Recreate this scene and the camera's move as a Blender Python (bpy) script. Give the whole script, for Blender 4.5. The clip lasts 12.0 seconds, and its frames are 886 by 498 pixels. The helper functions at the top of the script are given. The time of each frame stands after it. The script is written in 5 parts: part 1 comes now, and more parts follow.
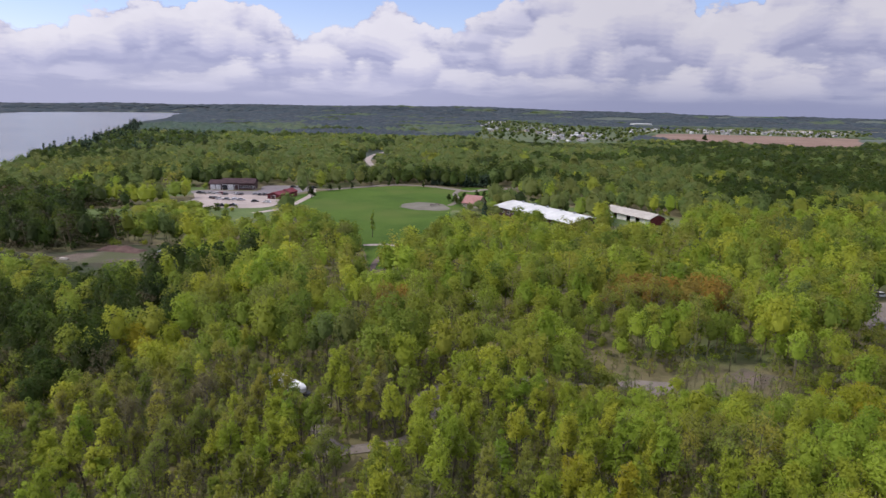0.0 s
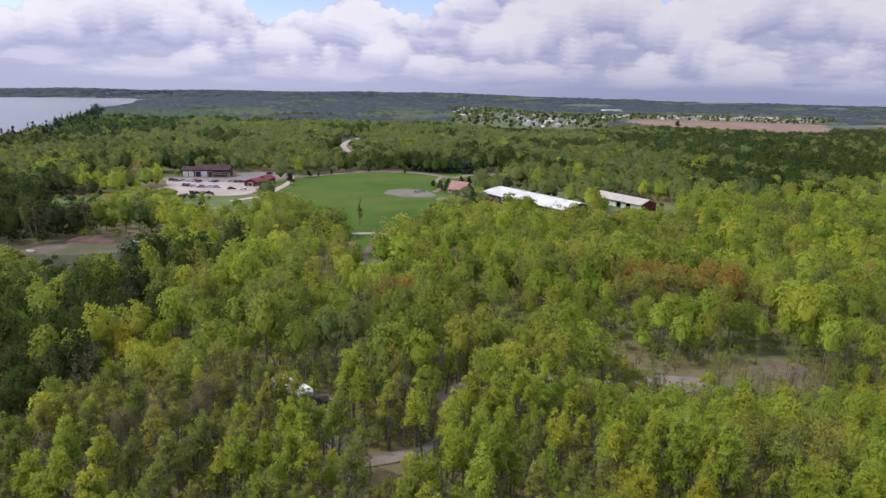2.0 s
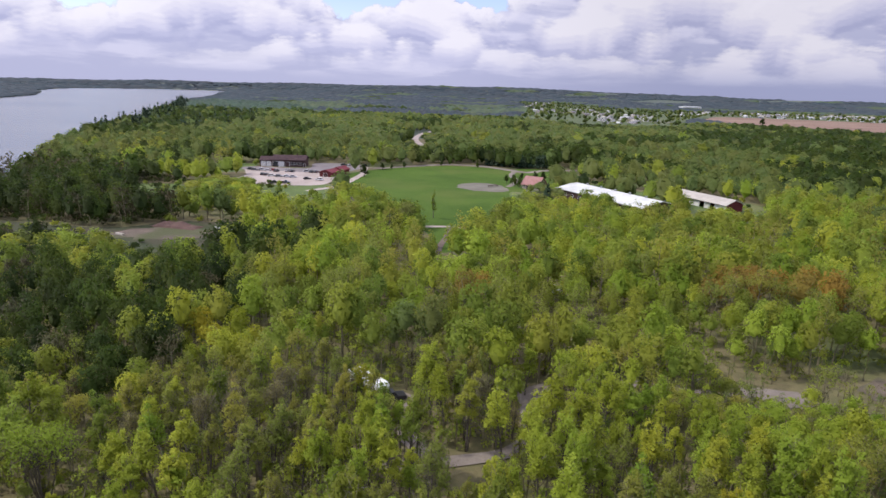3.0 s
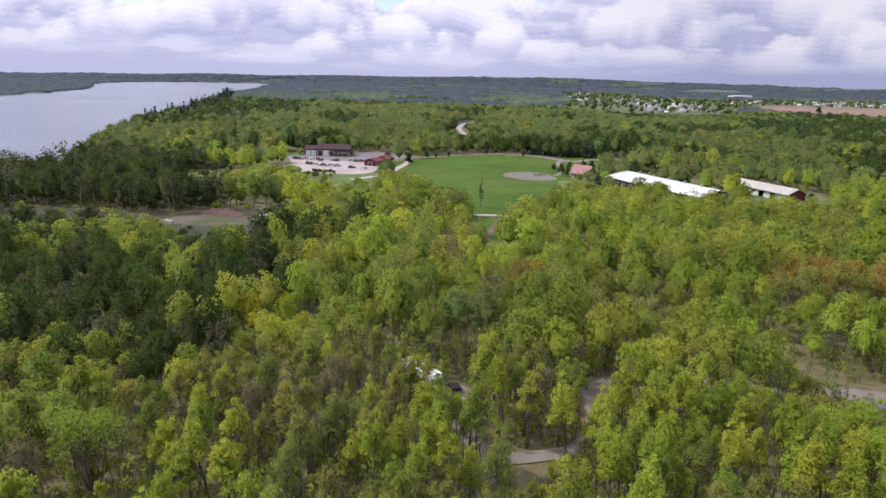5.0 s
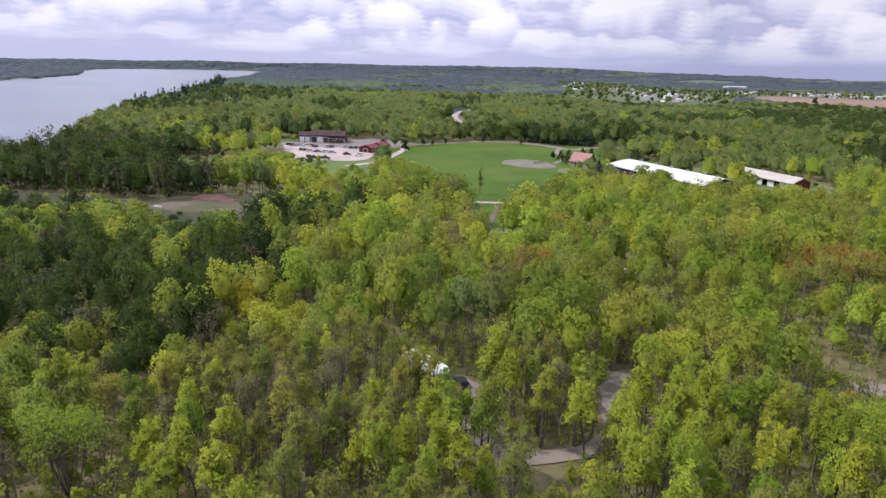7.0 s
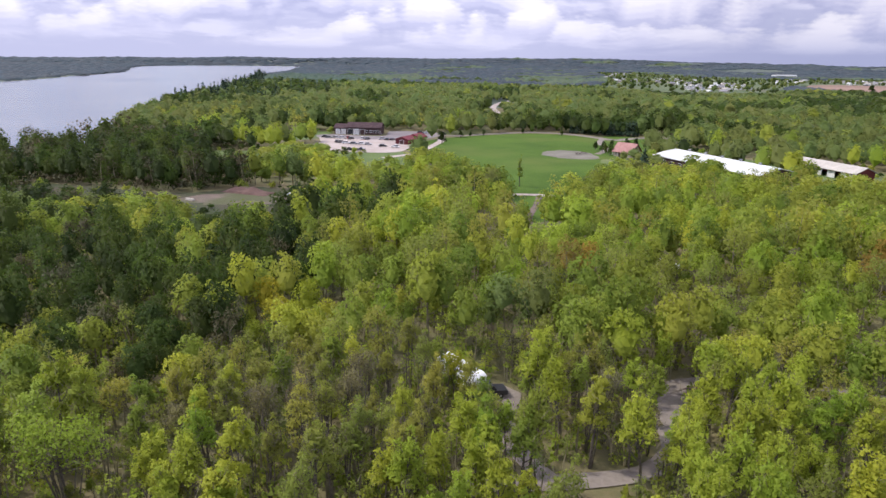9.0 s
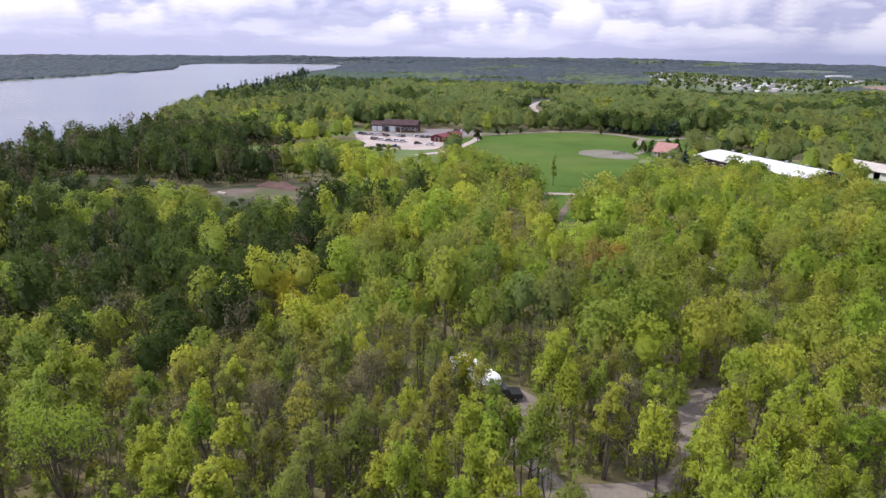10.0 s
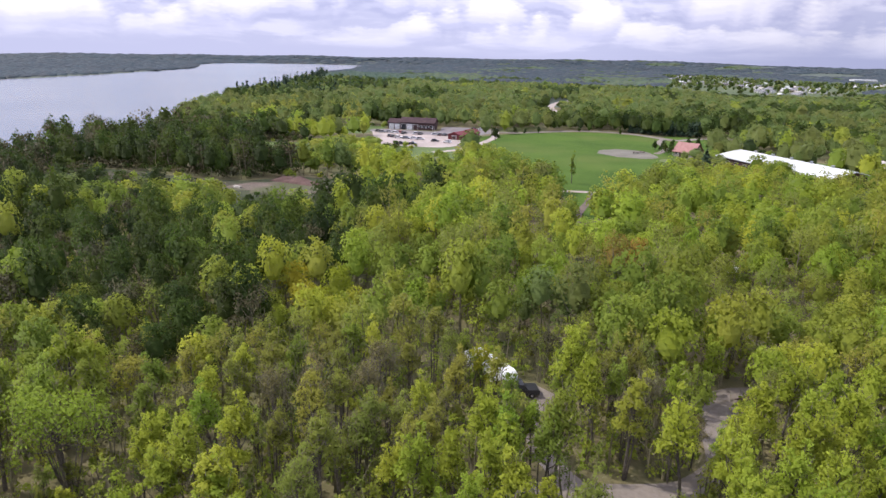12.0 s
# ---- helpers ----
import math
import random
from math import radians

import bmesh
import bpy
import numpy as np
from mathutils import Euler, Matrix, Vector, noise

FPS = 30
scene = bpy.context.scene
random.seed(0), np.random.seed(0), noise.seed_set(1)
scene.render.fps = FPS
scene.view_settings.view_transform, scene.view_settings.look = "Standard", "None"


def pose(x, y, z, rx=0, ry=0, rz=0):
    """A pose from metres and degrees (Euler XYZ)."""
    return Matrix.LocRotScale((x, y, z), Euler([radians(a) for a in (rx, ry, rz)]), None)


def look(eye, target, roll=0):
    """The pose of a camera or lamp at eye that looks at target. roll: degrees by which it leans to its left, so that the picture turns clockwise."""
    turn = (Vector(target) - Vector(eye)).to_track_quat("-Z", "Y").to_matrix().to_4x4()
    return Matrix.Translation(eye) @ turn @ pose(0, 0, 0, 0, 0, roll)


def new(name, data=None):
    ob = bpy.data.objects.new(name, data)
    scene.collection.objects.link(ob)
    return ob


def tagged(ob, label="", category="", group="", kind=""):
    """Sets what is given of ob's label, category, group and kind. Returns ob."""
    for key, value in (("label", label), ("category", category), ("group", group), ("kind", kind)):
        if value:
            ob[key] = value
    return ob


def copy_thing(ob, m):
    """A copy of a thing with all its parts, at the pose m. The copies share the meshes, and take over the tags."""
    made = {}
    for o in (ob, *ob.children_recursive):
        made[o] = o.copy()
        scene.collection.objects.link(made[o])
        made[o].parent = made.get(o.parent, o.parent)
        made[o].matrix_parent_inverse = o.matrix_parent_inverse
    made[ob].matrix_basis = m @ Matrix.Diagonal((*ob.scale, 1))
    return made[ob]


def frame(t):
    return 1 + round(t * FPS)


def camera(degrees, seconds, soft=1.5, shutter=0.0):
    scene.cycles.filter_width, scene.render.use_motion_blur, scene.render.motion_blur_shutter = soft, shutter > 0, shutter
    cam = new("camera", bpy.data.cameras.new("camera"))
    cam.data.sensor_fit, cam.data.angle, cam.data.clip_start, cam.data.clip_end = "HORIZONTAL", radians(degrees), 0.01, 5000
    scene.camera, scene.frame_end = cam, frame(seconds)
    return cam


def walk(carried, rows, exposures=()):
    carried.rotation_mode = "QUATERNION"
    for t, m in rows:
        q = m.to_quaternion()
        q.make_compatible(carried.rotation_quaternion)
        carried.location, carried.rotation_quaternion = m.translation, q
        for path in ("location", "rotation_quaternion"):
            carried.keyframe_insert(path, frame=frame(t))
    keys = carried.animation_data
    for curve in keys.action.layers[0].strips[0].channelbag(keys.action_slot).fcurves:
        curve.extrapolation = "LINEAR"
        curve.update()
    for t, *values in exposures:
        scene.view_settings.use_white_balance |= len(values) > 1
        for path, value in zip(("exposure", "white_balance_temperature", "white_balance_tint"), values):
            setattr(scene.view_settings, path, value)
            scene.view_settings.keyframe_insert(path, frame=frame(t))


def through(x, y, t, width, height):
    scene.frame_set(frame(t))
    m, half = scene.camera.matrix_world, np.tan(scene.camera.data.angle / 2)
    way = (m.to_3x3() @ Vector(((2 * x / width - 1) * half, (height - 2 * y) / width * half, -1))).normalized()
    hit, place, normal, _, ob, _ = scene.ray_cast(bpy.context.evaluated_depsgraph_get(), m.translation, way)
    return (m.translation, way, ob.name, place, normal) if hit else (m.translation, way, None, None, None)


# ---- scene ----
# ---- helpers of this scene ----
def part(name, bm, material, parent=None, label=""):
    """Links a bmesh as one mesh object under a thing or a part."""
    me = bpy.data.meshes.new(name)
    bm.to_mesh(me)
    bm.free()
    me.materials.append(material)
    ob = new(name, me)
    ob.parent = parent
    if label:
        ob["label"] = label
    return ob


def thing(name, m, label, category, group="", kind=""):
    ob = new(name)
    ob.matrix_basis = m
    return tagged(ob, label, category, group, kind)


def mesh_np(name, verts, faces, materials, mat_index=None, tint=None, normals=None):
    """A mesh from arrays of corners: faces is (n, 3) or (n, 4)."""
    me = bpy.data.meshes.new(name)
    n, k = faces.shape
    me.vertices.add(len(verts))
    me.vertices.foreach_set("co", np.ascontiguousarray(verts, np.float32).ravel())
    me.loops.add(n * k)
    me.loops.foreach_set("vertex_index", faces.astype(np.int32).ravel())
    me.polygons.add(n)
    me.polygons.foreach_set("loop_start", np.arange(0, n * k, k, dtype=np.int32))
    me.polygons.foreach_set("loop_total", np.full(n, k, np.int32))
    for m in materials:
        me.materials.append(m)
    if mat_index is not None:
        me.polygons.foreach_set("material_index", mat_index.astype(np.int32))
    if tint is not None:
        me.attributes.new("tint", "FLOAT", "POINT").data.foreach_set("value", tint.astype(np.float32))
    if normals is not None:
        me.attributes.new("custom_normal", "FLOAT_VECTOR", "POINT").data.foreach_set("vector", np.ascontiguousarray(normals, np.float32).ravel())
    me.update()
    return me


def box(bm, x0, x1, y0, y1, z0, z1):
    v = [bm.verts.new((x, y, z)) for z in (z0, z1) for x, y in ((x0, y0), (x1, y0), (x1, y1), (x0, y1))]
    for f in ((3, 2, 1, 0), (4, 5, 6, 7), (0, 1, 5, 4), (1, 2, 6, 5), (2, 3, 7, 6), (3, 0, 4, 7)):
        bm.faces.new([v[i] for i in f])
    return v


def boxes(*sizes, bevel=0.0):
    bm = bmesh.new()
    for s in sizes:
        box(bm, *s)
    if bevel:
        bmesh.ops.bevel(bm, geom=bm.edges[:], offset=bevel, segments=1, affect="EDGES")
    return bm


def prism(profile, y0, y1):
    """A closed profile of (x, z) drawn out along y."""
    bm = bmesh.new()
    a = [bm.verts.new((x, y0, z)) for x, z in profile]
    b = [bm.verts.new((x, y1, z)) for x, z in profile]
    bm.faces.new(a)
    bm.faces.new(b[::-1])
    for i in range(len(a)):
        j = (i + 1) % len(a)
        bm.faces.new((a[j], a[i], b[i], b[j]))
    bmesh.ops.recalc_face_normals(bm, faces=bm.faces[:])
    return bm


def smooth_line(points, step=3.0, closed=False):
    """A Catmull-Rom line through the points."""
    p = np.array(points, float)
    n = len(p)
    out = []
    for i in range(n if closed else n - 1):
        if closed:
            a, b, c, d = p[(i - 1) % n], p[i], p[(i + 1) % n], p[(i + 2) % n]
        else:
            a, b, c, d = p[max(i - 1, 0)], p[i], p[i + 1], p[min(i + 2, n - 1)]
        k = max(2, int(np.linalg.norm(c - b) / step))
        for s in np.arange(k) / k:
            out.append(0.5 * ((2 * b) + (c - a) * s + (2 * a - 5 * b + 4 * c - d) * s * s + (3 * b - a - 3 * c + d) * s ** 3))
    if not closed:
        out.append(p[-1])
    return np.array(out)


def inside(poly, x, y):
    """Which of the points lie in the polygon."""
    r = np.zeros(np.shape(x), bool)
    for (x0, y0), (x1, y1) in zip(poly, np.roll(poly, -1, 0)):
        if y0 != y1:
            r ^= ((y0 > y) != (y1 > y)) & (x < (x1 - x0) * (y - y0) / (y1 - y0) + x0)
    return r


def off_line(line, x, y, closed=False):
    """The distance of the points to a line."""
    d = np.full(np.shape(x), 1e9)
    ends = np.roll(line, -1, 0) if closed else line[1:]
    for (x0, y0), (x1, y1) in zip(line, ends):
        lx, ly = x1 - x0, y1 - y0
        s = np.clip(((x - x0) * lx + (y - y0) * ly) / max(lx * lx + ly * ly, 1e-9), 0, 1)
        d = np.minimum(d, np.hypot(x - x0 - s * lx, y - y0 - s * ly))
    return d


def waves(x, y, size, seed):
    """Smooth noise from 0 to 1 on the plan."""
    r = np.random.RandomState(seed)
    total = np.zeros(np.shape(x))
    for _ in range(7):
        a, k, ph = r.uniform(0, 6.28), r.uniform(0.6, 1.9) / size * 6.28, r.uniform(0, 6.28)
        total = total + np.sin(k * (x * np.cos(a) + y * np.sin(a)) + ph)
    return np.clip(0.5 + total / 7, 0, 1)


# ---- plan ----
# the lake: the near shore from behind the camera to the far end, then back along the other side
NEAR_SHORE = [(-300, -1500), (-240, -400), (-215, 0), (-212, 120), (-228, 214), (-244, 262), (-244, 300), (-252, 345), (-292, 420),
              (-350, 545), (-378, 655), (-470, 900), (-560, 1150), (-720, 1520), (-940, 2260), (-1200, 3050), (-1330, 3500)]
FAR_SHORE = [(-1500, 3700), (-1720, 3600), (-1900, 3150), (-1740, 2600), (-1430, 2080), (-1290, 1850), (-1215, 1740), (-1120, 1500),
             (-975, 1155), (-905, 946), (-865, 811), (-840, 500), (-860, 0), (-900, -1500)]
LAKE = np.vstack([smooth_line(NEAR_SHORE, 25), smooth_line(FAR_SHORE, 40)])
FIELD = smooth_line([(-86, 396), (-72, 419), (-52, 437), (-30, 450), (-7, 447), (12, 428), (20, 400), (14, 366), (12, 338), (5, 300), (-6, 270), (-13, 240),
                     (-17.5, 214), (-24, 214), (-28.5, 240), (-37, 262), (-49, 285), (-62, 303), (-75, 322), (-86, 360)], 4, True)
LOT_ASPHALT = smooth_line([(-152, 408), (-150, 392), (-125, 388), (-98, 392), (-86, 410), (-84, 432), (-100, 440), (-119, 436), (-117, 409)], 4, True)
LOT_GRAVEL = smooth_line([(-149, 394), (-141, 369), (-143, 348), (-120, 338), (-94, 341), (-90, 366), (-96, 392), (-125, 390)], 4, True)
FIELD_PAD = smooth_line([(-23, 357), (-13, 343), (2, 345), (4, 360), (-5, 373), (-17, 371)], 4, True)
LEFT_CLEARING = smooth_line([(-205, 212), (-196, 230), (-165, 228), (-140, 226), (-130, 232), (-118, 242), (-96, 241), (-90, 226), (-88, 202), (-92, 186), (-104, 184), (-120, 194), (-140, 200), (-170, 202)], 4, True)
LOT_FRONT = smooth_line([(-134, 346), (-118, 318), (-106, 292), (-98, 276), (-78, 280), (-80, 320), (-88, 345), (-120, 342)], 4, True)
HALL_FRONT = smooth_line([(6, 345), (8, 318), (20, 308), (34, 300), (50, 284), (66, 280), (82, 278), (97, 278), (112, 288), (88, 300), (56, 285), (24, 333)], 4, True)
LEFT_DIRT = smooth_line([(-134, 214), (-121, 233), (-103, 228), (-99, 222), (-110, 214), (-124, 213)], 3, True)
FAR_MEADOW = smooth_line([(-198, 398), (-180, 416), (-153, 422), (-150, 396), (-154, 378), (-176, 382)], 5, True)
BAND_MEADOW = smooth_line([(-184, 320), (-160, 328), (-146, 308), (-138, 286), (-160, 282), (-174, 298)], 5, True)
YARD_GRASS = smooth_line([(14, 448), (46, 440), (52, 395), (48, 362), (30, 372), (16, 366), (20, 400)], 4, True)
BARN_YARD = smooth_line([(30, 372), (76, 345), (86, 300), (112, 290), (124, 330), (108, 352), (80, 360), (52, 388)], 4, True)
PLOUGHED = smooth_line([(440, 1380), (400, 1200), (400, 1050), (490, 985), (590, 955), (700, 1090), (840, 1330), (900, 1450), (700, 1520), (540, 1540)], 20, True)
RIGHT_GRAVEL = smooth_line([(30, 129), (37, 124), (40, 115), (47, 117), (55, 113), (62, 112), (70, 122), (65, 130), (57, 127), (46, 124), (36, 131)], 2, True)
PITCH_GRAVEL = smooth_line([(36, 121), (39, 116), (44, 114.5), (48, 117.5), (47, 121.5), (41, 123)], 3, True)
PITCH_DIRT = smooth_line([(59, 122), (62, 119), (69, 121.5), (71, 126), (66, 129.5), (60, 126)], 3, True)
EAST_GRAVEL = smooth_line([(110, 152), (116, 153), (130, 170), (141, 172), (152, 176), (166, 203), (160, 208), (143, 186), (134, 184), (122, 178), (114, 164)], 3, True)
EAST_GRASS = smooth_line([(150, 186), (163, 196), (182, 222), (200, 232), (196, 205), (172, 182), (156, 176)], 4, True)
HOUSE_LAND = smooth_line([(60, 1180), (150, 980), (270, 1000), (330, 1150), (440, 1400), (540, 1550), (700, 1530), (900, 1460), (1200, 1850), (1150, 2050), (620, 1950), (420, 1950),
                          (280, 2700), (140, 2650), (110, 1700)], 40, True)
ROADS = {}
ROADS["park_road"] = (3.0, [(-93, 428), (-84, 424), (-72, 424), (-52, 443), (-30, 457), (-7, 453), (9, 438), (20, 428), (30, 440), (44, 448), (70, 452), (120, 450)])
ROADS["entrance_road"] = (2.9, [(-50, 545), (-57, 572), (-59, 590), (-68, 625), (-76, 675), (-77, 735), (-70, 790), (-40, 860)])
ROADS["field_path"] = (2.0, [(-84, 425), (-80, 400), (-79, 388), (-83, 343), (-94, 322)])
ROADS["cross_path"] = (1.6, [(-30, 250), (-24, 251.5), (-18, 251), (-9, 248)])
ROADS["dirt_track"] = (1.05, [(-20.5, 251), (-21, 236), (-22.6, 219), (-22, 200), (-19, 182)])
ROADS["pad_path"] = (1.6, [(5, 362), (11, 385), (9, 410), (12, 432)])
ROADS["camp_road"] = (1.35, [(-24, 90.4), (-15, 92.3), (-9.8, 94), (-5, 96), (-1.2, 101), (-1.2, 107.5), (-2.5, 113), (3, 119), (14, 122), (24, 120), (37, 118)])
ROADS["camp_drive"] = (1.25, [(-15.5, 93), (-19.5, 98), (-21, 104), (-20.6, 111), (-24, 112)])
ROAD_LINES = {k: (w, smooth_line(p, 4)) for k, (w, p) in ROADS.items()}


def ground_z(x, y):
    """The height of the ground: level near by, dipping into the lake, rising to the far ridges."""
    x, y = np.asarray(x, float), np.asarray(y, float)
    r = np.hypot(x, y)
    az = np.degrees(np.arctan2(-x, y))
    ridge = np.interp(az, (-60, -34, -26, -19, -8, 0, 7, 14, 24, 33, 40, 48, 70), (30, 33, 34, 36, 50, 62, 56, 48, 40, 30, 24, 8, 0))
    ridge = ridge + 6 * (waves(x, y, 900, 5) - 0.5)
    rise = np.clip((r - 3500) / 1150, 0, 1)
    up, over = np.clip((r - 950) / 220, 0, 1), np.clip(x / 110, 0, 1)
    z = ridge * rise * rise * (3 - 2 * rise) + 6 * up * up * (3 - 2 * up) * over * over * (3 - 2 * over)
    z = z + 5 * (waves(x, y, 700, 8) - 0.5) * np.clip((r - 2700) / 900, 0, 1)
    wet = np.where(inside(LAKE, x, y), -1.0, 1.0) * off_line(LAKE, x, y, True)
    back = np.clip(wet / 420, 0, 1)
    z = z * back * back * (3 - 2 * back)
    shore = np.clip(wet / 10, -1, 1)
    return np.where(shore < 1, (z + 1.6) * (shore * 0.5 + 0.5) - 1.6 - 2.4 * np.clip(-shore, 0, 1), z)


# ---- camera and walk ----
cam = camera(68.4, 12.0, soft=1.5, shutter=0.2)
PATH = [
    (0, (0.082, -1.939, 53.571), (0.092, 0.016, 53.149), 1.2),
    (0.5, (-2.61, 0.627, 53.3), (-2.427, 2.571, 52.869), 1.0),
    (1, (-4.874, 3.273, 52.996), (-4.638, 5.209, 52.555), 1.0),
    (1.5, (-6.685, 5.731, 52.455), (-6.548, 7.675, 52.006), 1.2),
    (2, (-8.118, 7.925, 51.737), (-8.016, 9.869, 51.278), 1.3),
    (2.5, (-9.607, 9.988, 51.121), (-9.582, 11.932, 50.65), 1.6),
    (3, (-10.912, 11.647, 50.65), (-11.011, 13.586, 50.171), 1.8),
    (5, (-13.881, 16.343, 48.226), (-14.101, 18.265, 47.72), 1.3),
    (5.5, (-14.192, 17.017, 47.654), (-14.422, 18.935, 47.138), 1.2),
    (6, (-14.714, 18.121, 47.101), (-14.975, 20.033, 46.576), 1.4),
    (6.5, (-15.551, 19.89, 46.454), (-15.791, 21.803, 45.921), 1.6),
    (7, (-16.531, 22.159, 45.901), (-16.728, 24.076, 45.366), 1.7),
    (9, (-17.308, 30.596, 43.673), (-17.619, 32.492, 43.117), 0.9),
    (9.5, (-15.735, 32.312, 43.102), (-16.164, 34.183, 42.541), 0.9),
    (10, (-14.727, 33.744, 42.618), (-15.155, 35.616, 42.058), 1.1),
    (10.5, (-14.557, 34.718, 42.112), (-14.981, 36.592, 41.556), 1.4),
    (11, (-14.831, 35.263, 41.554), (-15.268, 37.134, 41.0), 1.5),
    (11.5, (-15.066, 35.597, 41.028), (-15.523, 37.463, 40.473), 1.5),
    (12, (-15.183, 35.668, 40.584), (-15.658, 37.529, 40.027), 1.5),
]
walk(cam, [(t, look(eye, target, roll)) for t, eye, target, roll in PATH],
     exposures=[(0.0, 0.0), (2.5, 0.19), (5.5, 0.36), (7.0, 0.44), (9.5, 0.5), (12.0, 0.54)])

# ---- light ----
SUN_AZ, SUN_EL = 86.0, 50.0
toward_sun = Vector((-math.sin(radians(SUN_AZ)) * math.cos(radians(SUN_EL)), math.cos(radians(SUN_AZ)) * math.cos(radians(SUN_EL)), math.sin(radians(SUN_EL))))
sun = new("sun", bpy.data.lights.new("sun", "SUN"))
sun.data.energy, sun.data.angle, sun.data.color = 2.75, radians(0.6), (1.0, 0.95, 0.86)
sun.matrix_basis = look(toward_sun * 900, (0, 0, 0))


class Nodes:
    """Short forms for building a node tree."""

    def __init__(self, tree):
        self.tree = tree
        tree.nodes.clear()

    def add(self, kind):
        return self.tree.nodes.new(kind)

    def link(self, value, socket):
        if isinstance(value, bpy.types.NodeSocket):
            self.tree.links.new(value, socket)
        else:
            socket.default_value = value

    def math(self, op, a, b=0.0, c=0.0, clamp=False):
        n = self.add("ShaderNodeMath")
        n.operation, n.use_clamp = op, clamp
        for v, s in zip((a, b, c), n.inputs):
            self.link(v, s)
        return n.outputs[0]

    def mix(self, fac, a, b, blend="MIX"):
        n = self.add("ShaderNodeMix")
        n.data_type, n.blend_type = "RGBA", blend
        self.link(fac, n.inputs[0])
        for v, s in ((a, n.inputs[6]), (b, n.inputs[7])):
            self.link((*v, 1) if isinstance(v, tuple) and len(v) == 3 else v, s)
        return n.outputs[2]

    def step(self, v, lo, hi):
        n = self.add("ShaderNodeMapRange")
        n.interpolation_type = "SMOOTHSTEP"
        for x, s in zip((v, lo, hi), n.inputs):
            self.link(x, s)
        return n.outputs[0]

    def vec(self, x, y, z=0.0):
        n = self.add("ShaderNodeCombineXYZ")
        for v, s in zip((x, y, z), n.inputs):
            self.link(v, s)
        return n.outputs[0]

    def noise(self, vector, scale, detail=4.0, rough=0.55, distort=0.0):
        n = self.add("ShaderNodeTexNoise")
        self.link(vector, n.inputs["Vector"])
        n.inputs["Scale"].default_value, n.inputs["Detail"].default_value = scale, detail
        n.inputs["Roughness"].default_value, n.inputs["Distortion"].default_value = rough, distort
        return n.outputs[0]

    def ramp(self, fac, stops):
        n = self.add("ShaderNodeValToRGB")
        e = n.color_ramp.elements
        for i, (p, v) in enumerate(stops):
            s = e[i] if i < 2 else e.new(p)
            s.position = p
            s.color = (v, v, v, 1) if isinstance(v, float) else (*v, 1)
        self.link(fac, n.inputs[0])
        return n.outputs[0]


world = bpy.data.worlds.new("world")
scene.world = world
world.use_nodes = True
w = Nodes(world.node_tree)
split = w.add("ShaderNodeSeparateXYZ")
w.link(w.add("ShaderNodeTexCoord").outputs["Generated"], split.inputs[0])
az = w.math("MULTIPLY", w.math("ARCTAN2", split.outputs[0], split.outputs[1]), 57.2958)
el = w.math("MULTIPLY", w.math("ARCSINE", split.outputs[2]), 57.2958)
# tops of the cumulus banks by azimuth, in degrees
CLOUD_TOPS = [(-60, 7.5), (-48, 7.0), (-40, 6.6), (-34.5, 6.2), (-31, 5.2), (-28.8, 5.4), (-26.8, 6.8), (-23.5, 8.0), (-20, 7.9), (-16.5, 8.4), (-13.8, 7.0), (-11.8, 5.7),
              (-9.6, 6.2), (-7, 7.0), (-4.8, 8.9), (-3.0, 8.0), (-1.2, 6.6), (0.8, 6.5), (3.2, 8.0), (6.5, 9.2), (9.2, 10.6), (15.5, 10.4), (19.6, 9.6), (20.4, 7.6),
              (22.5, 8.6), (24.8, 8.4), (26, 10.8), (34, 13.0), (45, 9.0), (60, 8.0)]
top = w.math("MULTIPLY", w.ramp(w.math("DIVIDE", w.math("ADD", az, 60.0), 120.0), [((a + 60) / 120, e / 16) for a, e in CLOUD_TOPS]), 16.0)


def deck(lift):
    """Noise on the flat cloud deck as seen in perspective; lift looks at the cloud's foot below this direction."""
    far = w.math("DIVIDE", 1.0, w.math("MULTIPLY", w.math("ADD", w.math("MAXIMUM", split.outputs[2], 0.0), 0.34), 1.0 - lift))
    return w.noise(w.vec(w.math("MULTIPLY", split.outputs[0], far), w.math("MULTIPLY", split.outputs[1], far), 4.0), 3.5, 6.0, 0.52, 0.0)


ragged = w.noise(w.vec(w.math("MULTIPLY", az, 0.3), w.math("MULTIPLY", el, 0.4)), 1.5, 6.0, 0.55)
depth_in = w.math("SUBTRACT", w.math("ADD", top, w.math("MULTIPLY", w.math("SUBTRACT", ragged, 0.5), 4.2)), el)
bank = w.step(depth_in, -0.05, 0.35)
thin = w.math("MULTIPLY", w.math("MULTIPLY", w.math("SUBTRACT", 1.0, bank), 0.3), w.step(el, 17.0, 10.0))
veil = w.mix(w.step(el, 0.4, 5.5), w.mix(w.step(az, -8.0, 22.0), (0.70, 0.71, 0.98), (0.58, 0.61, 0.90)), (0.77, 0.78, 1.06))
# faint layered banks low in the haze
layers = w.noise(w.vec(w.math("MULTIPLY", az, 0.1), w.math("MULTIPLY", el, 0.55), 2.0), 1.0, 5.0, 0.55, 0.3)
veil = w.mix(w.math("MULTIPLY", w.step(layers, 0.42, 0.58), w.step(el, 0.3, 1.5)), w.mix(1.0, veil, (0.86, 0.87, 0.91), "MULTIPLY"), w.mix(1.0, veil, (1.14, 1.12, 1.07), "MULTIPLY"))
cloud_colour, cover = veil, w.math("MULTIPLY", bank, w.step(el, 16.0, 10.0))
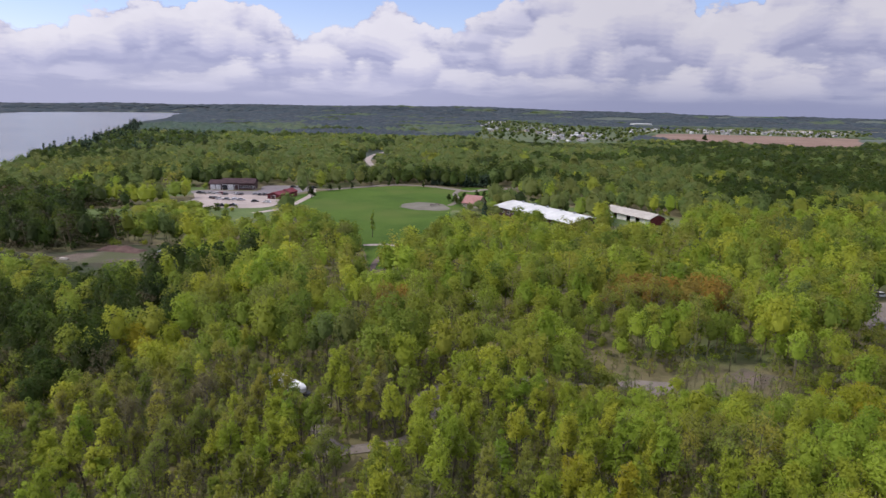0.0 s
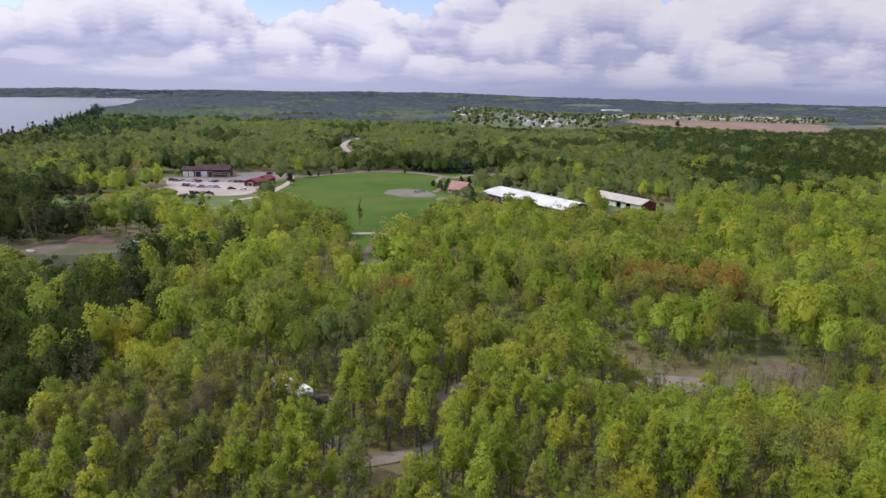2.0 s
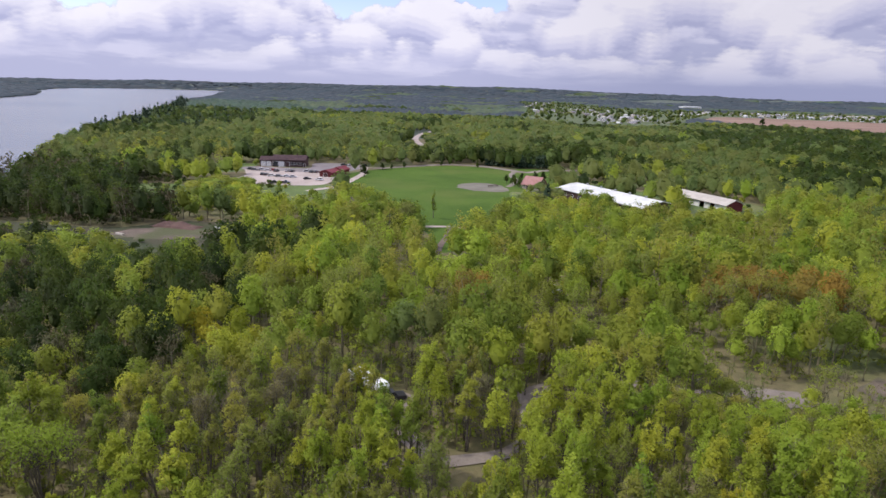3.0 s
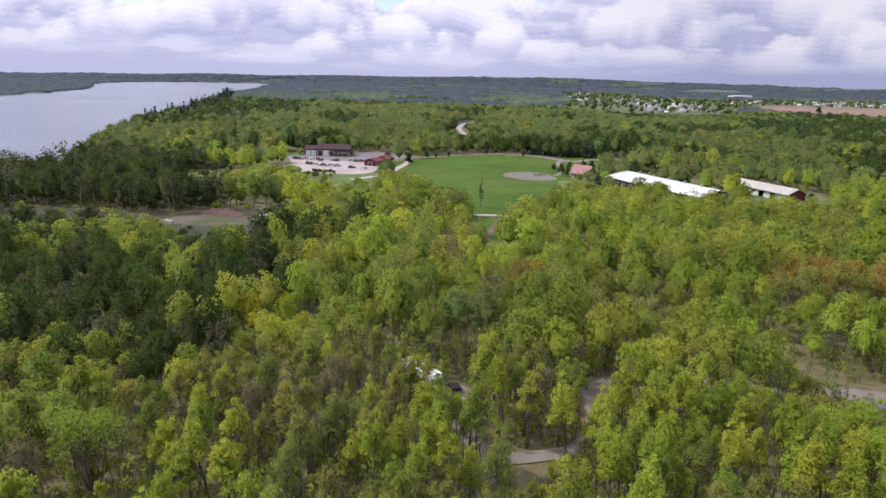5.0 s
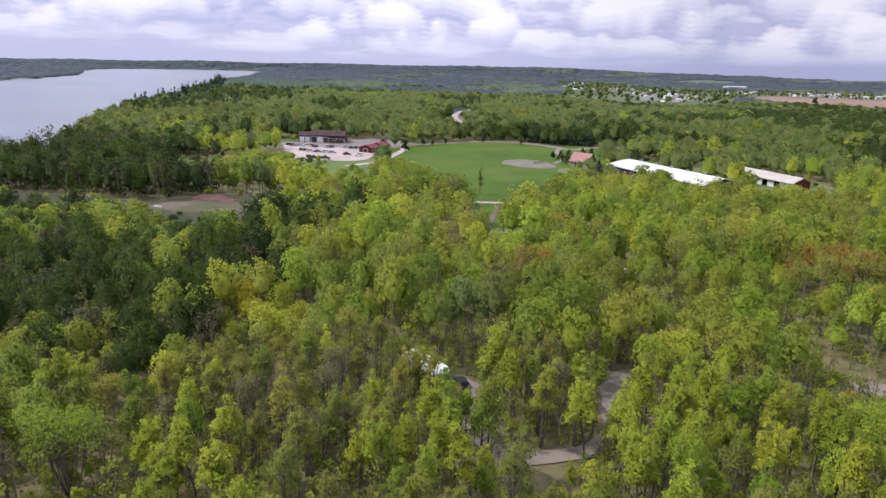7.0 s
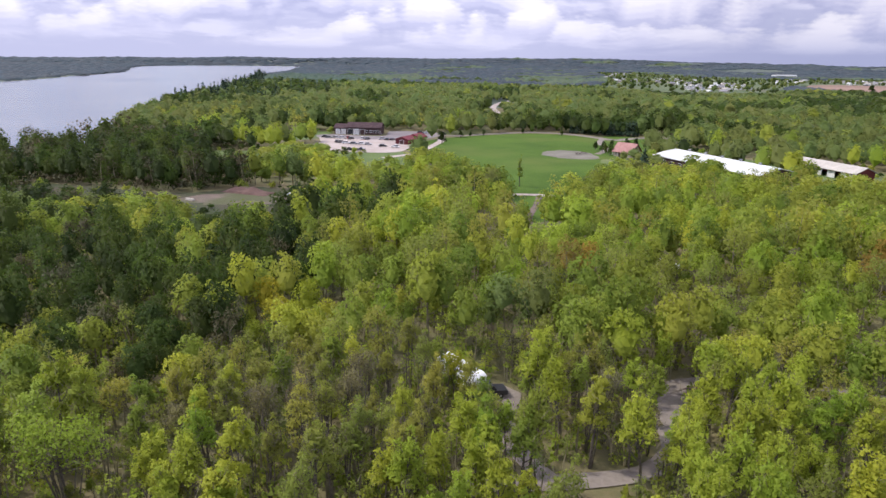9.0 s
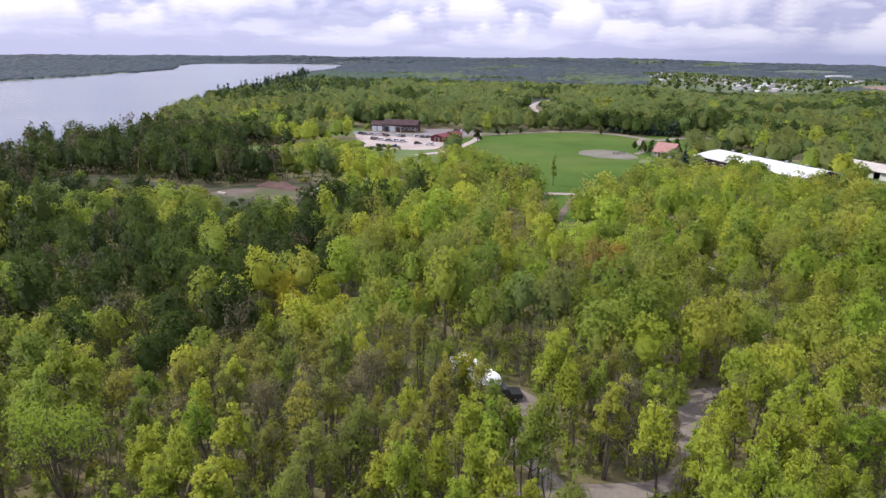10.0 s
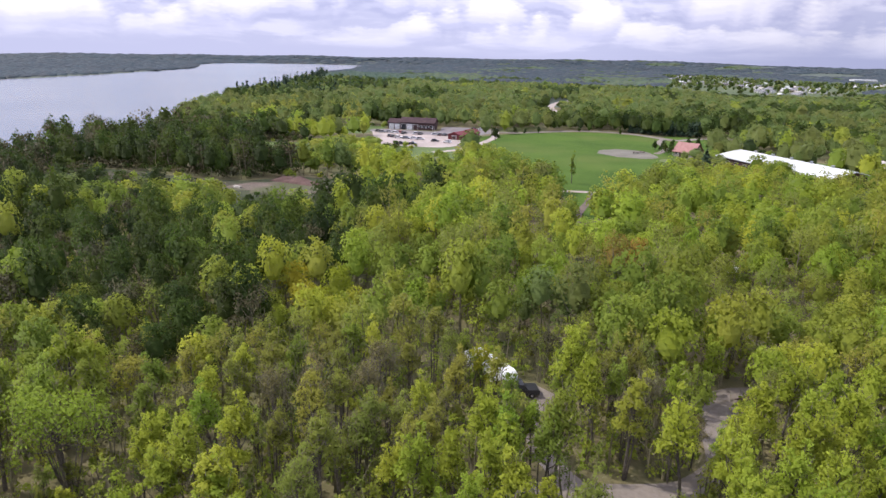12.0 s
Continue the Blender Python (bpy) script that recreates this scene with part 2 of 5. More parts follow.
# foot to head: grey bases, white tops
for i, tone in enumerate(((0.55, 0.57, 0.87), (0.70, 0.71, 1.0), (0.87, 0.86, 1.11), (0.98, 0.96, 1.16), (1.1, 1.07, 1.22))):
    here = w.step(w.math("SUBTRACT", w.math("MULTIPLY_ADD", w.step(az, -8.0, 20.0), 0.022, deck(0.017 * i)), thin), 0.44 + 0.018 * i, 0.525 + 0.018 * i)
    shown = w.math("MULTIPLY", here, w.step(el, 0.6, 4.2))
    cloud_colour = w.mix(w.math("MULTIPLY", shown, 0.92), cloud_colour, tone)
    cover = w.math("MAXIMUM", cover, here)
# sunlit crests along the tops of the banks
crest = w.math("MULTIPLY", w.step(depth_in, 2.4, 0.5), w.math("MULTIPLY", bank, w.step(ragged, 0.36, 0.56)))
cloud_colour = w.mix(w.math("MULTIPLY", crest, 0.9), cloud_colour, (1.16, 1.13, 1.28))
cloud_colour = w.mix(w.math("MULTIPLY", w.step(az, -6.0, 16.0), 0.16), cloud_colour, (0.0, 0.0, 0.0))
sky = w.add("ShaderNodeTexSky")
sky.sky_type, sky.sun_disc = "NISHITA", False
sky.sun_elevation, sky.sun_rotation = radians(SUN_EL), radians(-SUN_AZ)
sky.air_density, sky.dust_density, sky.ozone_density = 1.0, 0.2, 3.0
sky_light, cloud_light, both = w.add("ShaderNodeBackground"), w.add("ShaderNodeBackground"), w.add("ShaderNodeMixShader")
w.link(w.mix(1.0, sky.outputs[0], (1.12, 0.97, 1.12), "MULTIPLY"), sky_light.inputs[0])
sky_light.inputs[1].default_value = 0.14
w.link(cloud_colour, cloud_light.inputs[0])
w.link(w.math("MULTIPLY_ADD", w.step(el, 12.0, 30.0), 0.75, 0.70), cloud_light.inputs[1])
w.link(cover, both.inputs[0])
w.link(sky_light.outputs[0], both.inputs[1])
w.link(cloud_light.outputs[0], both.inputs[2])
w.link(both.outputs[0], w.add("ShaderNodeOutputWorld").inputs[0])


# ---- materials ----
def surface(name, dark, light, scale=1.0, rough=0.8, fine=8.0, bump=0.3, metal=0.0, patch=None, spec=0.3):
    """A material with variation at two scales, in metres of the object's own space."""
    m = bpy.data.materials.new(name)
    m.use_nodes = True
    n = Nodes(m.node_tree)
    at = n.add("ShaderNodeTexCoord").outputs["Object"]
    big = n.noise(at, scale, 5.0, 0.6, 0.2)
    small = n.noise(at, scale * fine, 4.0, 0.65)
    f = n.step(n.math("ADD", n.math("MULTIPLY", big, 0.65), n.math("MULTIPLY", small, 0.35)), 0.33, 0.67)
    colour = n.mix(f, dark, light)
    if patch:
        colour = n.mix(n.step(n.noise(at, scale * 0.37, 3.0), 0.5, 0.66), colour, patch)
    b = n.add("ShaderNodeBsdfPrincipled")
    n.link(colour, b.inputs["Base Color"])
    n.link(n.math("ADD", rough - 0.06, n.math("MULTIPLY", small, 0.12)), b.inputs["Roughness"])
    b.inputs["Metallic"].default_value = metal
    b.inputs["Specular IOR Level"].default_value = spec
    if bump:
        k = n.add("ShaderNodeBump")
        k.inputs["Strength"].default_value, k.inputs["Distance"].default_value = bump, 0.3 / (scale * fine)
        n.link(small, k.inputs["Height"])
        n.link(k.outputs[0], b.inputs["Normal"])
    n.link(b.outputs[0], n.add("ShaderNodeOutputMaterial").inputs[0])
    return m


def leaf(name, dark, light, through=0.54):
    """Foliage: each leaf clump, each tree and each stretch of wood a little different; light passes through it."""
    m = bpy.data.materials.new(name)
    m.use_nodes = True
    n = Nodes(m.node_tree)
    tinted = n.add("ShaderNodeAttribute")
    tinted.attribute_name = "tint"
    tint = tinted.outputs["Fac"]
    tree = n.math("FRACT", n.math("ADD", tint, n.add("ShaderNodeObjectInfo").outputs["Random"]))
    clump = n.add("ShaderNodeNewGeometry").outputs["Random Per Island"]
    f = n.math("ADD", n.math("MULTIPLY", tree, 0.78), n.math("MULTIPLY", clump, 0.22))
    colour = n.mix(f, dark, light)
    cast = n.math("FRACT", n.math("MULTIPLY", tree, 7.31))
    colour = n.mix(cast, n.mix(1.0, colour, (0.92, 1.0, 1.04), "MULTIPLY"), n.mix(1.0, colour, (1.15, 0.985, 0.96), "MULTIPLY"))
    d, t, s = n.add("ShaderNodeBsdfPrincipled"), n.add("ShaderNodeBsdfTranslucent"), n.add("ShaderNodeMixShader")
    n.link(colour, d.inputs["Base Color"])
    d.inputs["Roughness"].default_value, d.inputs["Specular IOR Level"].default_value = 0.6, 0.15
    n.link(colour, t.inputs[0])
    s.inputs[0].default_value = through
    n.link(d.outputs[0], s.inputs[1])
    n.link(t.outputs[0], s.inputs[2])
    n.link(s.outputs[0], n.add("ShaderNodeOutputMaterial").inputs[0])
    return m


LIME = leaf("lime_leaves", (0.203, 0.287, 0.029), (0.392, 0.465, 0.056))
MID = leaf("green_leaves", (0.141, 0.195, 0.027), (0.308, 0.37, 0.052))
# greyed in part to imitate haze on farther woods; some nearer trees share it
GREY = leaf("grey_green_leaves", (0.128, 0.172, 0.046), (0.172, 0.22, 0.058))
# dense dark-green trees, darkened further to carry cloud shade over some stands
DEEP = leaf("deep_green_leaves", (0.028, 0.048, 0.011), (0.08, 0.122, 0.019))
YELLOW = leaf("yellow_leaves", (0.28, 0.30, 0.024), (0.38, 0.385, 0.038))
RUST = leaf("rust_leaves", (0.25, 0.175, 0.04), (0.34, 0.25, 0.05))
OLIVE = leaf("olive_buds", (0.204, 0.233, 0.044), (0.31, 0.343, 0.062))
PINE = leaf("pine_needles", (0.025, 0.05, 0.03), (0.05, 0.085, 0.045), 0.1)
# distant leaves: air haze painted into the base colours as a blue tint
HAZEWOOD = leaf("haze_blue_leaves", (0.035, 0.05, 0.058), (0.062, 0.082, 0.088), 0.25)
HAZEGREEN = leaf("haze_green_leaves", (0.062, 0.092, 0.05), (0.105, 0.142, 0.066), 0.25)
# BROWN includes painted cloud shade; BUDS is the paler colour for near trees
BROWN = leaf("brown_buds", (0.052, 0.05, 0.024), (0.09, 0.085, 0.038), 0.3)
BUDS = leaf("pale_brown_buds", (0.145, 0.146, 0.055), (0.225, 0.222, 0.084), 0.4)
LEAVES = [LIME, MID, DEEP, YELLOW, RUST, OLIVE, PINE, HAZEWOOD, GREY, BROWN, HAZEGREEN]
BARK = surface("bark", (0.06, 0.048, 0.038), (0.17, 0.145, 0.12), 2.0, 0.9)
TWIG = surface("twigs", (0.14, 0.122, 0.075), (0.24, 0.212, 0.132), 1.0, 0.9, bump=0)
FLOOR = surface("forest_floor", (0.092, 0.09, 0.036), (0.175, 0.142, 0.076), 0.06, 0.95, 12.0, 0.5, patch=(0.095, 0.112, 0.04))
# far floor: the distant leaves' haze tint carried into the ground colour
FAR_FLOOR = surface("hazed_wood_floor", (0.07, 0.088, 0.072), (0.105, 0.12, 0.088), 0.004, 0.95, 12.0, 0.3, patch=(0.09, 0.105, 0.085))
GRASS = surface("mown_grass", (0.047, 0.088, 0.014), (0.077, 0.126, 0.021), 0.03, 0.95, 25.0, 0.4, patch=(0.092, 0.122, 0.028), spec=0.08)
# clearing grass with a cloud's shadow painted in as a darker base colour
SHADED_GRASS = surface("cloud_shaded_grass", (0.03, 0.04, 0.016), (0.054, 0.062, 0.025), 0.08, 0.95, 14.0, 0.5, patch=(0.058, 0.05, 0.03))
ROUGH_GRASS = surface("rough_grass", (0.062, 0.098, 0.024), (0.108, 0.148, 0.04), 0.06, 0.95, 14.0, 0.5, patch=(0.14, 0.15, 0.06))
VILLAGE_GRASS = surface("village_grass", (0.06, 0.085, 0.035), (0.11, 0.13, 0.055), 0.01, 0.95, 14.0, 0.3, patch=(0.15, 0.13, 0.09))
DIRT = surface("bare_dirt", (0.088, 0.066, 0.054), (0.16, 0.122, 0.1), 0.1, 0.95, 10.0, 0.5, patch=(0.075, 0.08, 0.036))
GRAVEL = surface("pale_gravel", (0.29, 0.24, 0.212), (0.41, 0.345, 0.31), 0.08, 0.95, 20.0, 0.4)
ASPHALT = surface("worn_asphalt", (0.145, 0.125, 0.125), (0.21, 0.185, 0.185), 0.08, 0.9, 20.0, 0.3)
ROAD_GREY = surface("road_surface", (0.155, 0.128, 0.108), (0.235, 0.2, 0.172), 0.1, 0.9, 20.0, 0.3)
PAD = surface("trodden_gravel", (0.12, 0.112, 0.085), (0.19, 0.172, 0.135), 0.12, 0.95, 15.0, 0.4)
DRY_FIELD = surface("dry_field", (0.20, 0.18, 0.11), (0.28, 0.25, 0.16), 0.008, 0.95, 18.0, 0.3)
PLOUGH = surface("ploughed_soil", (0.17, 0.105, 0.075), (0.25, 0.165, 0.12), 0.008, 0.95, 20.0, 0.3)
ROOF_BROWN = surface("brown_shingles", (0.045, 0.028, 0.03), (0.085, 0.055, 0.056), 0.4, 0.9, 10.0, spec=0.12)
ROOF_RED = surface("red_metal_roof", (0.13, 0.022, 0.03), (0.19, 0.04, 0.045), 0.4, 0.6, 8.0, spec=0.15)
ROOF_SALMON = surface("salmon_roof", (0.26, 0.125, 0.11), (0.36, 0.185, 0.165), 0.4, 0.7, 8.0)
ROOF_WHITE = surface("white_roof", (0.43, 0.43, 0.41), (0.63, 0.63, 0.60), 0.12, 0.6, 12.0, 0.15)
ROOF_BEIGE = surface("beige_roof", (0.34, 0.31, 0.27), (0.46, 0.42, 0.37), 0.3, 0.7, 8.0)
WALL_BROWN = surface("brown_siding", (0.06, 0.036, 0.034), (0.105, 0.066, 0.06), 0.5, 0.85, 8.0, spec=0.15)
WALL_RED = surface("red_siding", (0.10, 0.024, 0.026), (0.15, 0.04, 0.04), 0.5, 0.85, 8.0, spec=0.15)
WALL_WHITE = surface("white_siding", (0.58, 0.57, 0.54), (0.74, 0.73, 0.70), 0.5, 0.7, 8.0)
WALL_TAN = surface("tan_siding", (0.38, 0.32, 0.25), (0.5, 0.44, 0.36), 0.5, 0.8, 8.0)
DOOR_WHITE = surface("white_door", (0.66, 0.65, 0.62), (0.78, 0.77, 0.75), 0.8, 0.5, 6.0, 0.05)
GLASS = surface("dark_glass", (0.02, 0.025, 0.03), (0.035, 0.04, 0.045), 0.5, 0.12, 4.0, 0.0, spec=0.6)
RUBBER = surface("tyre_rubber", (0.015, 0.015, 0.015), (0.03, 0.03, 0.03), 4.0, 0.9, 4.0)
STEEL = surface("grey_steel", (0.35, 0.35, 0.36), (0.5, 0.5, 0.5), 2.0, 0.4, 5.0, 0.05, 0.8)
SHELL = surface("white_camper_shell", (0.72, 0.72, 0.70), (0.82, 0.82, 0.81), 0.5, 0.35, 6.0, 0.03)
PALE_LOG = surface("weathered_log", (0.34, 0.30, 0.25), (0.50, 0.46, 0.40), 1.5, 0.9, 6.0)


def paint(name, c):
    return surface(name, tuple(v * 0.85 for v in c), c, 0.8, 0.3, 5.0, 0.0, 0.0, spec=0.5)


CAR_PAINTS = {"white": paint("white_paint", (0.75, 0.75, 0.75)), "black": paint("black_paint", (0.025, 0.025, 0.03)),
              "grey": paint("grey_paint", (0.18, 0.19, 0.2)), "blue": paint("blue_paint", (0.04, 0.07, 0.16)),
              "red": paint("red_paint", (0.35, 0.03, 0.035)), "silver": paint("silver_paint", (0.5, 0.5, 0.52))}


def water_material():
    m = bpy.data.materials.new("lake_water")
    m.use_nodes = True
    n = Nodes(m.node_tree)
    at = n.add("ShaderNodeTexCoord").outputs["Object"]
    b, k = n.add("ShaderNodeBsdfPrincipled"), n.add("ShaderNodeBump")
    colour = n.mix(n.step(n.noise(at, 0.0045, 4.0, 0.5, 0.5), 0.32, 0.68), (0.10, 0.09, 0.09), (0.175, 0.156, 0.14))
    n.link(colour, b.inputs["Base Color"])
    b.inputs["Roughness"].default_value, b.inputs["IOR"].default_value = 0.22, 1.21
    k.inputs["Strength"].default_value, k.inputs["Distance"].default_value = 0.25, 0.3
    n.link(n.noise(at, 0.35, 4.0, 0.6, 0.4), k.inputs["Height"])
    n.link(k.outputs[0], b.inputs["Normal"])
    n.link(b.outputs[0], n.add("ShaderNodeOutputMaterial").inputs[0])
    return m


WATER = water_material()

# ---- ground, lake, clearings, roads ----
radii = np.concatenate([[0], np.geomspace(14, 4880, 120)])
turns = 300
ang = np.linspace(0, 2 * np.pi, turns, endpoint=False)
gx = np.concatenate([[0], np.outer(radii[1:], np.sin(ang)).ravel()])
gy = np.concatenate([[0], np.outer(radii[1:], np.cos(ang)).ravel()])
rim = np.arange(turns)
tri = np.stack([np.zeros(turns, int), 1 + (rim + 1) % turns, 1 + rim], 1)
ring = np.arange(len(radii) - 2)[:, None] * turns + 1
quad = np.stack([ring + rim, ring + (rim + 1) % turns, ring + turns + (rim + 1) % turns, ring + turns + rim], -1).reshape(-1, 4)
faces3 = np.concatenate([tri, quad[:, [0, 1, 2]], quad[:, [0, 2, 3]]])
# beyond 650 m the faces take the haze-tinted floor colour
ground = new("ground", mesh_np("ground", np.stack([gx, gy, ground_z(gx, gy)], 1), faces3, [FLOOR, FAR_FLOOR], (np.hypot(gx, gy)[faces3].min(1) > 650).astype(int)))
tagged(ground, "leaf-littered woodland floor with patches of grass", "ground", kind="structure")

bm = bmesh.new()
bm.faces.new([bm.verts.new((x, y, -1.6)) for x, y in ((-3200, -1700), (-150, -1700), (-150, 700), (-150, 2000), (-800, 4700), (-3200, 4700))])
lake = tagged(part("water", bm, WATER), "grey-blue lake with a lightly rippled surface", "lake", kind="structure")


def sheet(name, outline, z, material, label, category, wobble=0.8):
    """A flat patch of ground cover with an uneven edge."""
    r = np.random.RandomState(len(outline))
    c = outline.mean(0)
    bm = bmesh.new()
    vs = []
    for p in outline:
        d = p - c
        q = p + d / np.linalg.norm(d) * r.uniform(-wobble, wobble)
        vs.append(bm.verts.new((q[0], q[1], z)))
    f = bm.faces.new(vs)
    bmesh.ops.recalc_face_normals(bm, faces=[f])
    if f.normal.z < 0:
        f.normal_flip()
    bmesh.ops.triangulate(bm, faces=[f])
    return tagged(part(name, bm, material), label, category, kind="structure")


sheet("lawn", FIELD, 0.05, GRASS, "broad mown green field beside the gravel lot", "lawn")
sheet("yard_lawn", YARD_GRASS, 0.04, GRASS, "mown grass round the small red-roofed hut", "lawn")
sheet("meadow", BAND_MEADOW, 0.04, ROUGH_GRASS, "rough pale green meadow among dark trees", "meadow")
sheet("meadow", FAR_MEADOW, 0.04, ROUGH_GRASS, "rough pale green meadow beside the garage", "meadow")
sheet("clearing", LEFT_CLEARING, 0.04, SHADED_GRASS, "rough grassy clearing with cloud shade in its colour", "clearing")
sheet("lot_verge", LOT_FRONT, 0.045, ROUGH_GRASS, "rough grass slope before the gravel lot", "meadow")
sheet("hall_verge", HALL_FRONT, 0.062, ROUGH_GRASS, "rough grass before the long white hall", "meadow")
sheet("dirt_patch", LEFT_DIRT, 0.09, DIRT, "bare brown dirt patch in the clearing", "dirt", 2.2)
sheet("barn_yard", BARN_YARD, 0.07, ROUGH_GRASS, "rough grass yard between long white building and barn", "yard")
sheet("parking_asphalt", LOT_ASPHALT, 0.06, ASPHALT, "worn grey asphalt apron before the garage", "pavement", 0.4)
sheet("parking_gravel", LOT_GRAVEL, 0.10, GRAVEL, "pale pinkish gravel parking lot", "pavement", 0.6)
sheet("field_pad", FIELD_PAD, 0.09, PAD, "round grey gravel pad on the green field", "pavement", 1.6)
sheet("east_gravel", EAST_GRAVEL, 0.065, ROAD_GREY, "grey gravel camp pitch with parked vehicles", "pavement", 0.5)
sheet("east_lawn", EAST_GRASS, 0.05, GRASS, "mown grass beside the camp pitch", "lawn", 0.6)
sheet("camp_gravel", PITCH_GRAVEL, 0.06, ROAD_GREY, "grey gravel camp pitch among trees", "pavement", 0.7)
sheet("camp_dirt", PITCH_DIRT, 0.06, DIRT, "bare brown earth of a camp pitch among trees", "dirt", 1.1)
sheet("camp_gravel", smooth_line([(-3.4, 113), (-2.8, 107), (0.4, 106.5), (1.8, 109.5), (2.0, 112.5), (5.0, 115.5), (4.2, 118), (-1.2, 117)], 1.5, True), 0.07, ROAD_GREY, "small grey gravel turning place with a picnic table", "pavement", 0.3)
sheet("ploughed_field", PLOUGHED, 6.25, PLOUGH, "brown ploughed field before the village", "field", 3)
sheet("far_field", smooth_line([(900, 2080), (1300, 2000), (1900, 1900), (2050, 1980), (1500, 2180), (1000, 2200)], 40, True), 6.2, DRY_FIELD, "pale tan field beyond the village", "field", 4)
sheet("far_field", smooth_line([(1000, 1420), (1500, 1250), (1800, 1350), (1400, 1560)], 40, True), 6.2, PLOUGH, "brown ploughed field beyond dark woods", "field", 4)
sheet("village_ground", HOUSE_LAND, 6.12, VILLAGE_GRASS, "pale grass land round the village houses", "ground", 8)


def ribbon(name, width, line, z, material, label):
    d = np.gradient(line, axis=0)
    d /= np.linalg.norm(d, axis=1)[:, None]
    side = np.stack([-d[:, 1], d[:, 0]], 1)
    r = np.random.RandomState(len(line))
    wl, wr = width * r.uniform(0.9, 1.1, len(line)), width * r.uniform(0.9, 1.1, len(line))
    bm = bmesh.new()
    a = [bm.verts.new((*p, z)) for p in line + side * wl[:, None]]
    b = [bm.verts.new((*p, z)) for p in line - side * wr[:, None]]
    for i in range(len(a) - 1):
        bm.faces.new((a[i], b[i], b[i + 1], a[i + 1]))
    return tagged(part(name, bm, material), label, "road", kind="structure")


ROAD_LOOKS = {"park_road": (ROAD_GREY, "pale grey park road round the field"), "entrance_road": (GRAVEL, "pale curving entrance road among woods"),
              "field_path": (GRAVEL, "pale gravel path along the field"), "cross_path": (GRAVEL, "short pale path at the field's foot"),
              "dirt_track": (DIRT, "narrow dirt track between trees"), "pad_path": (ROAD_GREY, "grey path to the gravel pad"),
              "camp_road": (ROAD_GREY, "grey gravel camp road winding among trees"), "camp_drive": (ROAD_GREY, "grey gravel drive to the parked camper")}
for i, (k, (width, line)) in enumerate(ROAD_LINES.items()):
    ribbon(k, width, line, 0.11 + 0.006 * i, *ROAD_LOOKS[k])

# ---- trees ----
R = np.random.RandomState(7)


def leaf_soup(blobs, count, size, r, droop=0.35, shell=False):
    """Leaf clumps as small triangles scattered over the blobs (x, y, z, radius, flatness): corners (count, 3, 3) and the way out of each blob."""
    blobs = np.array(blobs)
    pick = r.choice(len(blobs), count, p=blobs[:, 3] ** 2 / np.sum(blobs[:, 3] ** 2))
    b = blobs[pick]
    d = r.normal(size=(count, 3))
    d /= np.linalg.norm(d, axis=1)[:, None]
    d[:, 2] = np.where(d[:, 2] < -droop, -d[:, 2], d[:, 2])
    c = b[:, :3] + d * (b[:, 3] * (r.uniform(0.84, 1.1, count) if shell else 1.25 * r.uniform(0.02, 1.0, count) ** 0.42))[:, None] * np.stack([np.ones(count), np.ones(count), b[:, 4]], 1)
    nrm = d + r.normal(size=(count, 3)) * 0.55
    nrm /= np.linalg.norm(nrm, axis=1)[:, None]
    u = np.cross(nrm, r.normal(size=(count, 3)))
    u /= np.linalg.norm(u, axis=1)[:, None]
    v = np.cross(nrm, u)
    s = size * r.uniform(0.6, 1.35, count)
    corners = []
    for a in (0.0, 2.1, 4.2):
        t = a + r.uniform(-0.5, 0.5, count)
        k = s * r.uniform(0.75, 1.2, count)
        corners.append(c + (u * (np.cos(t) * k)[:, None] + v * (np.sin(t) * k)[:, None]) * (1.0, 1.0, 1.12))
    return np.stack(corners, 1), d


def tube(points, radius, sides):
    """Triangles of a tapered, bent stem."""
    pts, rad = np.array(points, float), np.array(radius, float)
    a = np.linspace(0, 2 * np.pi, sides, endpoint=False)
    ax = np.gradient(pts, axis=0)
    ax /= np.linalg.norm(ax, axis=1)[:, None]
    ref = np.where(np.abs(ax[:, 2:3]) > 0.9, [[1.0, 0, 0]], [[0, 0, 1.0]])
    u = np.cross(ax, ref)
    u /= np.linalg.norm(u, axis=1)[:, None]
    v = np.cross(ax, u)
    rings = pts[:, None] + rad[:, None, None] * (np.cos(a)[None, :, None] * u[:, None] + np.sin(a)[None, :, None] * v[:, None])
    out = []
    for i in range(len(pts) - 1):
        p, q = rings[i], rings[i + 1]
        out += [np.stack([p, np.roll(p, -1, 0), np.roll(q, -1, 0)], 1), np.stack([p, np.roll(q, -1, 0), q], 1)]
    return np.concatenate(out)


bm = bmesh.new()
bmesh.ops.create_icosphere(bm, subdivisions=2, radius=1.0)
ICO = np.array([v.co[:] for v in bm.verts])
ICO_FACES = np.array([[v.index for v in f.verts] for f in bm.faces])
bm.free()
bm = bmesh.new()
bmesh.ops.create_icosphere(bm, subdivisions=1, radius=1.0)
FEW = np.array([v.co[:] for v in bm.verts])
FEW_FACES = np.array([[v.index for v in f.verts] for f in bm.faces])
bm.free()


def dome(leafage, low, r, jitter=0.2, up=0.42, bough=0.68):
    """Normals of leaf clumps: outward from the heart of the crown and of each bough, ruffled."""
    tris, out = leafage
    c = tris.mean(1)
    d = c - (0, 0, low)
    d = (1.3 - bough) * d / np.maximum(np.linalg.norm(d, axis=1), 0.1)[:, None] + bough * out + (0, 0, up) + r.normal(size=c.shape) * jitter
    return d / np.linalg.norm(d, axis=1)[:, None]


